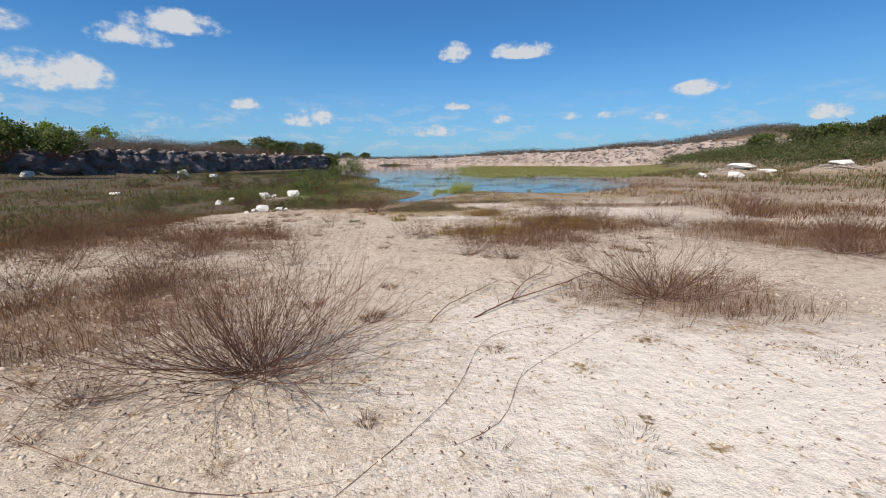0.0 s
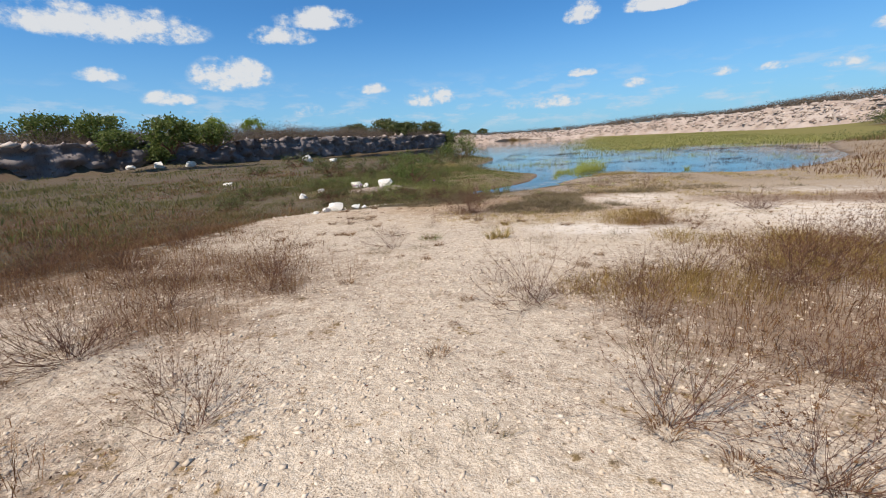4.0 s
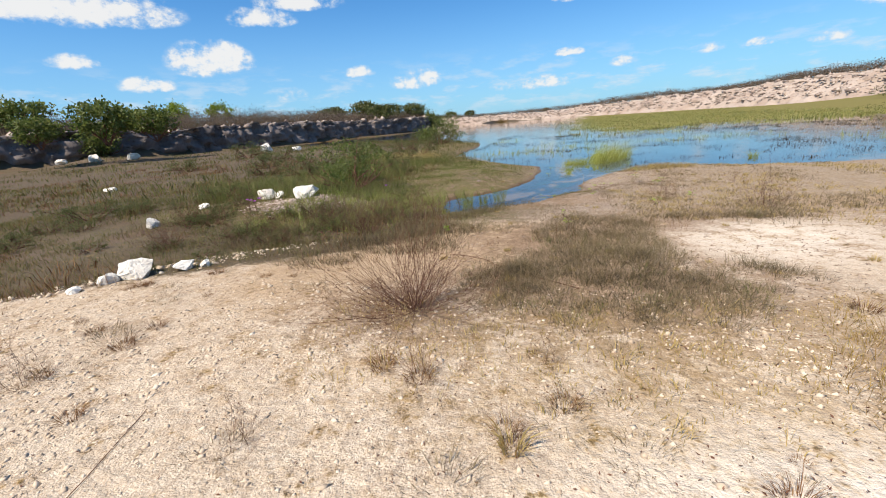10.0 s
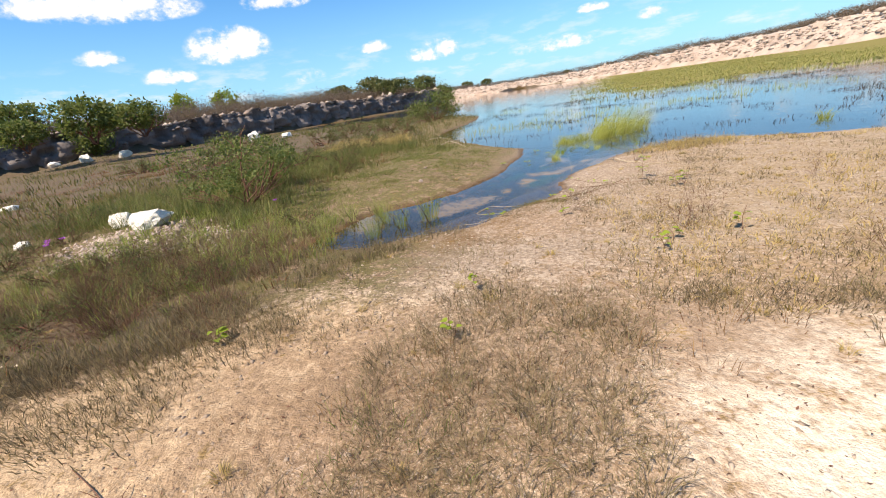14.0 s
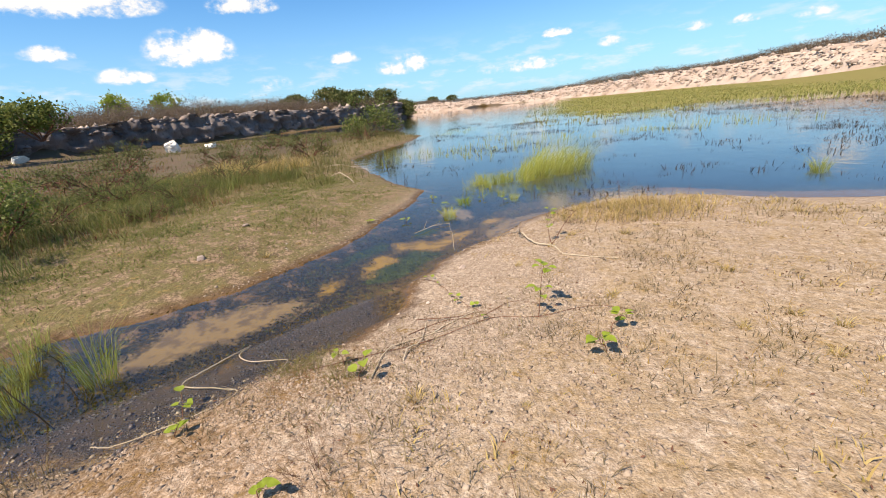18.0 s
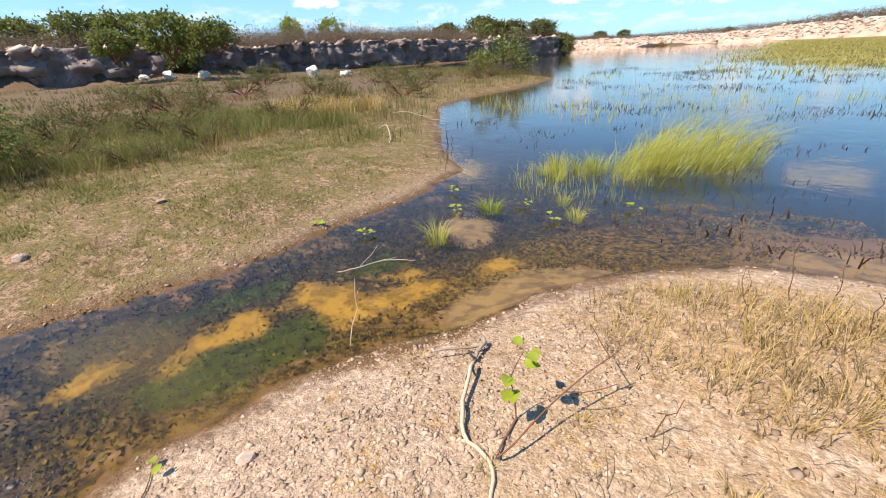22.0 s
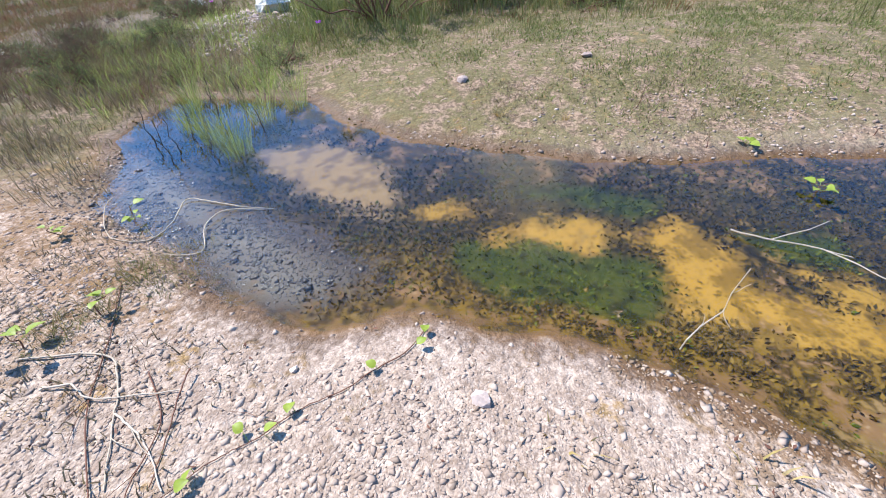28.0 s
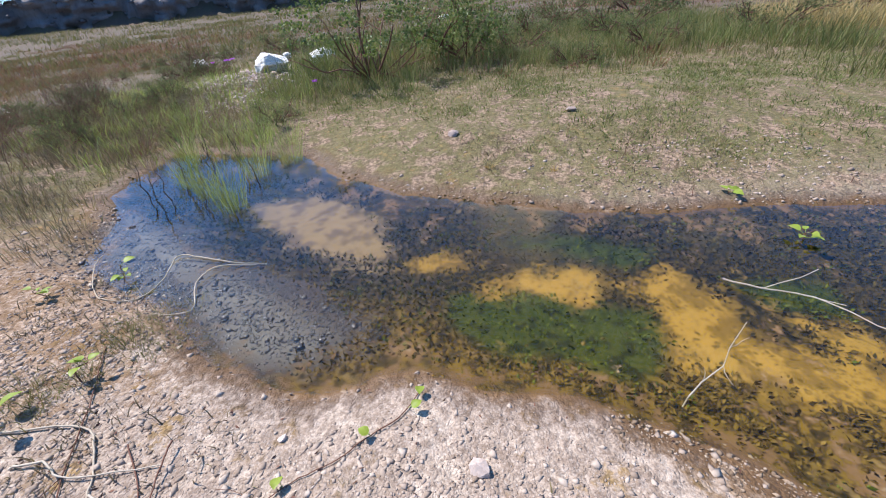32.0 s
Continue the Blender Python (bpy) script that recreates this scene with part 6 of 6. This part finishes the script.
def seedling(seed, x, y, tall, lean, turn, leaves, size, label, group="seedlings", mat=None):
    """A young plant with a thin leaning stem and broad leaves."""
    rng = np.random.default_rng(seed)
    ob = thing("seedling", x, y, label, "seedling", group)
    d = np.array([math.cos(turn) * lean, math.sin(turn) * lean, 1.0])
    pts = smooth_line([np.array([0, 0, -0.02])] + [d * tall * k + rng.normal(0, 0.015, 3) for k in (0.35, 0.7, 1.0)])
    st = Pieces()
    st.tube(pts, 0.004, 0.002, 5)
    part("stem", st, M_TWIG, ob)
    for k in range(leaves):
        at = np.array(pts[int(len(pts) * rng.uniform(0.35, 0.99))])
        a = rng.uniform(0, 2 * math.pi)
        way = np.array([[math.cos(a), math.sin(a), 0.35]])
        stalk = Pieces()
        stalk.tube([at, at + way[0] * size * 0.25, at + way[0] * size * 0.45], 0.0016, 0.001, 3)
        stalk.broad_leaf(at + way[0] * size * 0.4, way[0], size * rng.uniform(0.7, 1.2), rng)
        part("leaf", stalk, mat or M_LEAF_BRIGHT, ob)
    return ob


seedling(71, 1.22, 23.51, 0.38, 0.55, 1.35, 9, 0.085, "tall green seedling with broad leaves on the bank")
seedling(72, 1.37, 25.5, 0.36, 0.1, 2.0, 8, 0.08, "upright green seedling with a leafy crown")
seedling(73, 1.73, 23.3, 0.16, 0.4, 0.5, 7, 0.075, "low yellow-green seedling on the bank")
seedling(74, 1.66, 23.05, 0.12, 0.5, 3.5, 5, 0.08, "low yellow-green seedling on the bank")
seedling(75, 0.07, 22.65, 0.12, 0.3, 1.0, 4, 0.08, "small two-leaved green seedling on gravel")
seedling(76, -1.14, 22.36, 0.14, 0.3, 2.0, 6, 0.07, "small bright green seedling at the inlet")
seedling(77, -0.15, 22.86, 0.12, 0.4, 2.6, 4, 0.07, "small bright green seedling on gravel")
seedling(78, 1.78, 20.85, 0.2, 0.3, 1.0, 6, 0.07, "yellow-green seedling on the bank")
seedling(79, 1.11, 20.64, 0.12, 0.3, 2.0, 4, 0.07, "small yellow-green seedling on the bank")
seedling(80, 0.97, 20.35, 0.12, 0.3, 4.0, 4, 0.07, "small yellow-green seedling on the bank")
seedling(81, -2.75, 18.41, 0.14, 0.3, 1.0, 8, 0.08, "bright green leafy weed in grey grass")
seedling(82, -0.71, 18.6, 0.2, 0.2, 1.0, 10, 0.05, "yellow-green weed in dry grass")
seedling(83, -0.72, 19.44, 0.16, 0.2, 1.0, 8, 0.05, "green weed in dry grass")
seedling(84, -0.87, 22.09, 0.1, 0.3, 1.0, 5, 0.06, "small green weed at the inlet")
seedling(85, 0.0, 21.7, 0.1, 0.3, 1.0, 5, 0.06, "yellow-green weed on the bank")
for i, (x, y) in enumerate([(-1.0, 27.0), (-0.5, 28.0), (0.2, 28.5), (-0.9, 28.6), (1.3, 28.9), (-1.6, 26.9), (0.6, 28.2)]):
    seedling(90 + i, x, y, 0.06, 0.3, i, 5, 0.07, "green water plant with small leaves in the shallows", "water plants").location.z = 0.0


def flower(seed, x, y, z):
    rng = np.random.default_rng(seed)
    ob = thing("wildflower", x, y, "purple trumpet-shaped wildflower on a trailing stem", "flower", "wildflowers")
    st = Pieces()
    st.tube(smooth_line([np.array([0, 0, 0]), np.array([0.02, 0.0, z * 0.6]), np.array([0, 0.02, z])]), 0.004, 0.002, 5)
    part("stem", st, M_TWIG, ob)
    p = Pieces()
    a = np.arange(6) * math.pi / 3
    p.leaves(np.tile([[0, 0.02, z]], (6, 1)), np.stack([np.cos(a), np.sin(a), 0.6 + 0 * a], 1), 0.055, rng, 0.8, 0.2)
    part("petals", p, M_PETAL, ob)
    return ob


M_PETAL = plant_material("purple_petal", [(0.36, 0.09, 0.42), (0.5, 0.16, 0.55)], 0.3, 0.5)
for i, (x, y) in enumerate([(-8.15, 20.36), (-8.0, 20.5), (-8.3, 20.45), (-5.53, 22.81), (-7.9, 20.2)]):
    flower(300 + i, x, y, 0.28)


def stick(name, pts, r, label, category, mat=None, forks=0, seed=5, lift=0.008):
    """A stick or runner lying along the ground."""
    rng = np.random.default_rng(seed)
    g = smooth_line(on_ground(pts, lift))
    g = [v + rng.normal(0, r * 0.35, 3) for v in g]
    o = g[0].copy()
    ob = new(name)
    ob.location = o
    tagged(ob, label, category, category + "s on the bank")
    p = Pieces()
    p.tube([v - o for v in g], r, r * 0.5, 6)
    part("main_stem", p, mat or M_STICK, ob, smooth=True)
    for k in range(forks):
        i = rng.integers(len(g) // 4, len(g) - 1)
        q, ends = Pieces(), []
        d = g[i] - g[i - 1]
        w = np.array([d[0] + rng.normal(0, 0.02), d[1] + rng.normal(0, 0.02), abs(rng.normal(0, 0.006)) + 0.002])
        sprout(q, g[i] - o, w / np.linalg.norm(w), rng.uniform(0.1, 0.3), r * 0.6, 0, rng, ends, 0.15, 0, 0.0)
        part("side_branch", q, mat or M_STICK, ob)
    return ob, g, o


stick("stick", [(1.02, 25.7, 0.06), (1.18, 25.32, 0.02), (1.4, 25.2), (1.5, 24.92), (1.78, 24.8), (2.02, 24.7)], 0.011, "bleached crooked stick lying on the bank", "stick", forks=1, seed=6)
stick("stick", [(1.37, 25.5, 0.0), (1.4, 25.25, 0.03), (1.55, 25.6, 0.16), (1.7, 25.85, 0.25)], 0.006, "thin brown branch leaning over the bank", "stick", M_TWIG, 2, 7)
stick("stick", [(0.96, 25.97, 0.05), (0.98, 25.88, 0.03), (0.985, 25.8, 0.025), (1.02, 25.62)], 0.014, "weathered grey splintered stub of wood on the bank", "stick", M_DRIFT, forks=3, seed=8)
stick("vine", [(-0.4, 22.8), (0.0, 23.0), (0.4, 23.18), (0.85, 23.5), (1.2, 23.52), (1.65, 23.7), (1.95, 23.6)], 0.0035, "dry brown creeping runner across the gravel", "vine", M_TWIG, 4, 9)
stick("vine", [(0.2, 23.3), (0.45, 23.5), (0.75, 23.55), (1.0, 23.8), (1.25, 23.75)], 0.003, "thin dry creeping runner across the gravel", "vine", M_TWIG, 3, 10)
stick("stick", [(-1.33, 23.31), (-1.28, 23.1, 0.02), (-1.36, 22.85, 0.03), (-1.4, 22.64, 0.03), (-1.12, 22.66, 0.01), (-0.91, 22.63), (-0.86, 22.49), (-0.97, 22.32), (-1.32, 22.06, 0.03), (-1.48, 22.02, 0.05)], 0.006, "bleached looping stick at the edge of the inlet", "stick", forks=1, seed=11)
stick("stick", [(-1.3, 23.25), (-1.2, 23.03, 0.03), (-1.03, 22.96, 0.03), (-0.77, 23.04), (-0.72, 22.84)], 0.0055, "bleached bent stick at the edge of the inlet", "stick", seed=12)
stick("stick", [(0.13, 22.7), (0.11, 23.06, 0.01), (0.29, 23.23), (0.42, 23.3), (0.69, 23.45)], 0.0055, "bleached bent stick on the gravel", "stick", forks=2, seed=13)
stick("stick", [(0.29, 22.91), (0.28, 23.04, 0.02), (0.34, 23.17, 0.01), (0.3, 23.5)], 0.0055, "bleached curved stick on the gravel", "stick", seed=14)
stick("stick", [(0.41, 23.3), (0.48, 23.42), (0.57, 23.53), (0.7, 23.65)], 0.005, "thin grey stick on the gravel", "stick", forks=1, seed=15)
stick("stick", [(0.21, 23.5, 0.03), (0.34, 23.52, 0.02), (0.52, 23.56), (0.69, 23.6)], 0.004, "thin brown stick on the gravel", "stick", M_TWIG, seed=25)
stick("stick", [(-0.62, 26.25, 0.12), (-0.5, 26.4, 0.13), (-0.4, 26.6, 0.14), (-0.15, 26.75, 0.13)], 0.005, "pale thin branch lying across the shallow water", "stick", forks=2, seed=16)
stick("stick", [(-4.68, 31.5), (-4.2, 31.2, 0.15), (-3.6, 30.6, 0.05), (-3.4, 30.3)], 0.015, "bleached branch washed up on the spit", "stick", forks=3, seed=17)
stick("stick", [(-5.9, 33.3), (-5.3, 33.4, 0.12), (-4.6, 33.6, 0.02)], 0.015, "bleached branch washed up on the spit", "stick", forks=3, seed=18)
stick("vine", [(-2.4, 2.9), (-1.0, 2.5), (0.2, 2.9), (0.6, 3.6), (1.4, 4.3), (2.0, 4.9)], 0.002, "long dark runner trailing over the gravel", "vine", M_TWIG, 6, 19)
stick("vine", [(-0.8, 2.1), (0.0, 3.2), (0.4, 4.2), (1.2, 4.6), (1.7, 5.3)], 0.0018, "long dark runner trailing over the gravel", "vine", M_TWIG, 6, 20)
BR = [[(0.31, 4.65), (0.72, 5.0, 0.04), (1.32, 5.45, 0.06), (1.94, 6.05, 0.04)], [(0.72, 5.0, 0.04), (0.97, 5.5, 0.1), (1.38, 6.0, 0.12), (1.6, 6.6, 0.1)], [(-0.13, 4.55), (0.04, 4.85, 0.05), (0.2, 5.05, 0.06), (0.45, 5.4, 0.05), (0.71, 5.8, 0.03)],
      [(0.72, 5.0, 0.04), (0.85, 5.2, 0.08), (0.84, 5.45, 0.1), (0.56, 5.75, 0.08)], [(1.94, 6.05, 0.04), (2.3, 5.7, 0.06), (2.5, 5.2, 0.08)]]
for i, line in enumerate(BR):
    stick("branch", line, (0.008, 0.006, 0.005, 0.004, 0.004)[i], "dead grey-brown branch arching low over pale gravel", "branch", M_TWIG, 9, 40 + i)
stick("vine", [(-2.9, 12.7), (-3.2, 12.2), (-3.3, 12.8), (-3.6, 13.6)], 0.004, "thin dark runner on the gravel", "vine", M_TWIG, 2, 21)
stick("vine", [(-0.7, 16.0), (-1.5, 16.6), (-1.9, 17.0), (-2.5, 17.2)], 0.005, "thin dark runner beside grey grass", "vine", M_TWIG, 3, 22)
run, g, o = stick("vine", [(0.0, 24.5), (0.15, 24.41), (0.24, 24.28), (0.32, 24.19), (0.4, 24.03), (0.52, 23.9), (0.56, 23.84), (0.62, 23.75), (0.7, 23.68), (0.85, 23.5)], 0.003, "creeping vine with single green leaves on gravel", "vine", M_TWIG, 1, 23)
for i, (x, y) in enumerate([(0.0, 24.5), (0.12, 24.47), (0.24, 24.3), (0.39, 23.99), (0.51, 23.93), (0.51, 23.85), (0.64, 23.73), (0.71, 23.71), (0.8, 23.52)]):
    lf, rng = Pieces(), np.random.default_rng(i)
    k = min(range(len(g)), key=lambda j: math.hypot(g[j][0] - x, g[j][1] - y))
    foot, tip = g[k] - o, np.array([x, y, height_at(x, y) + 0.035]) - o
    lf.tube([foot, (foot + tip) / 2 + np.array([0, 0, 0.01]), tip], 0.0016, 0.0012, 3)
    lf.broad_leaf(tip, [math.cos(i * 2.1), math.sin(i * 2.1), 0.5], 0.055, rng)
    part("leaf", lf, M_LEAF_BRIGHT, run, "green rounded leaf")
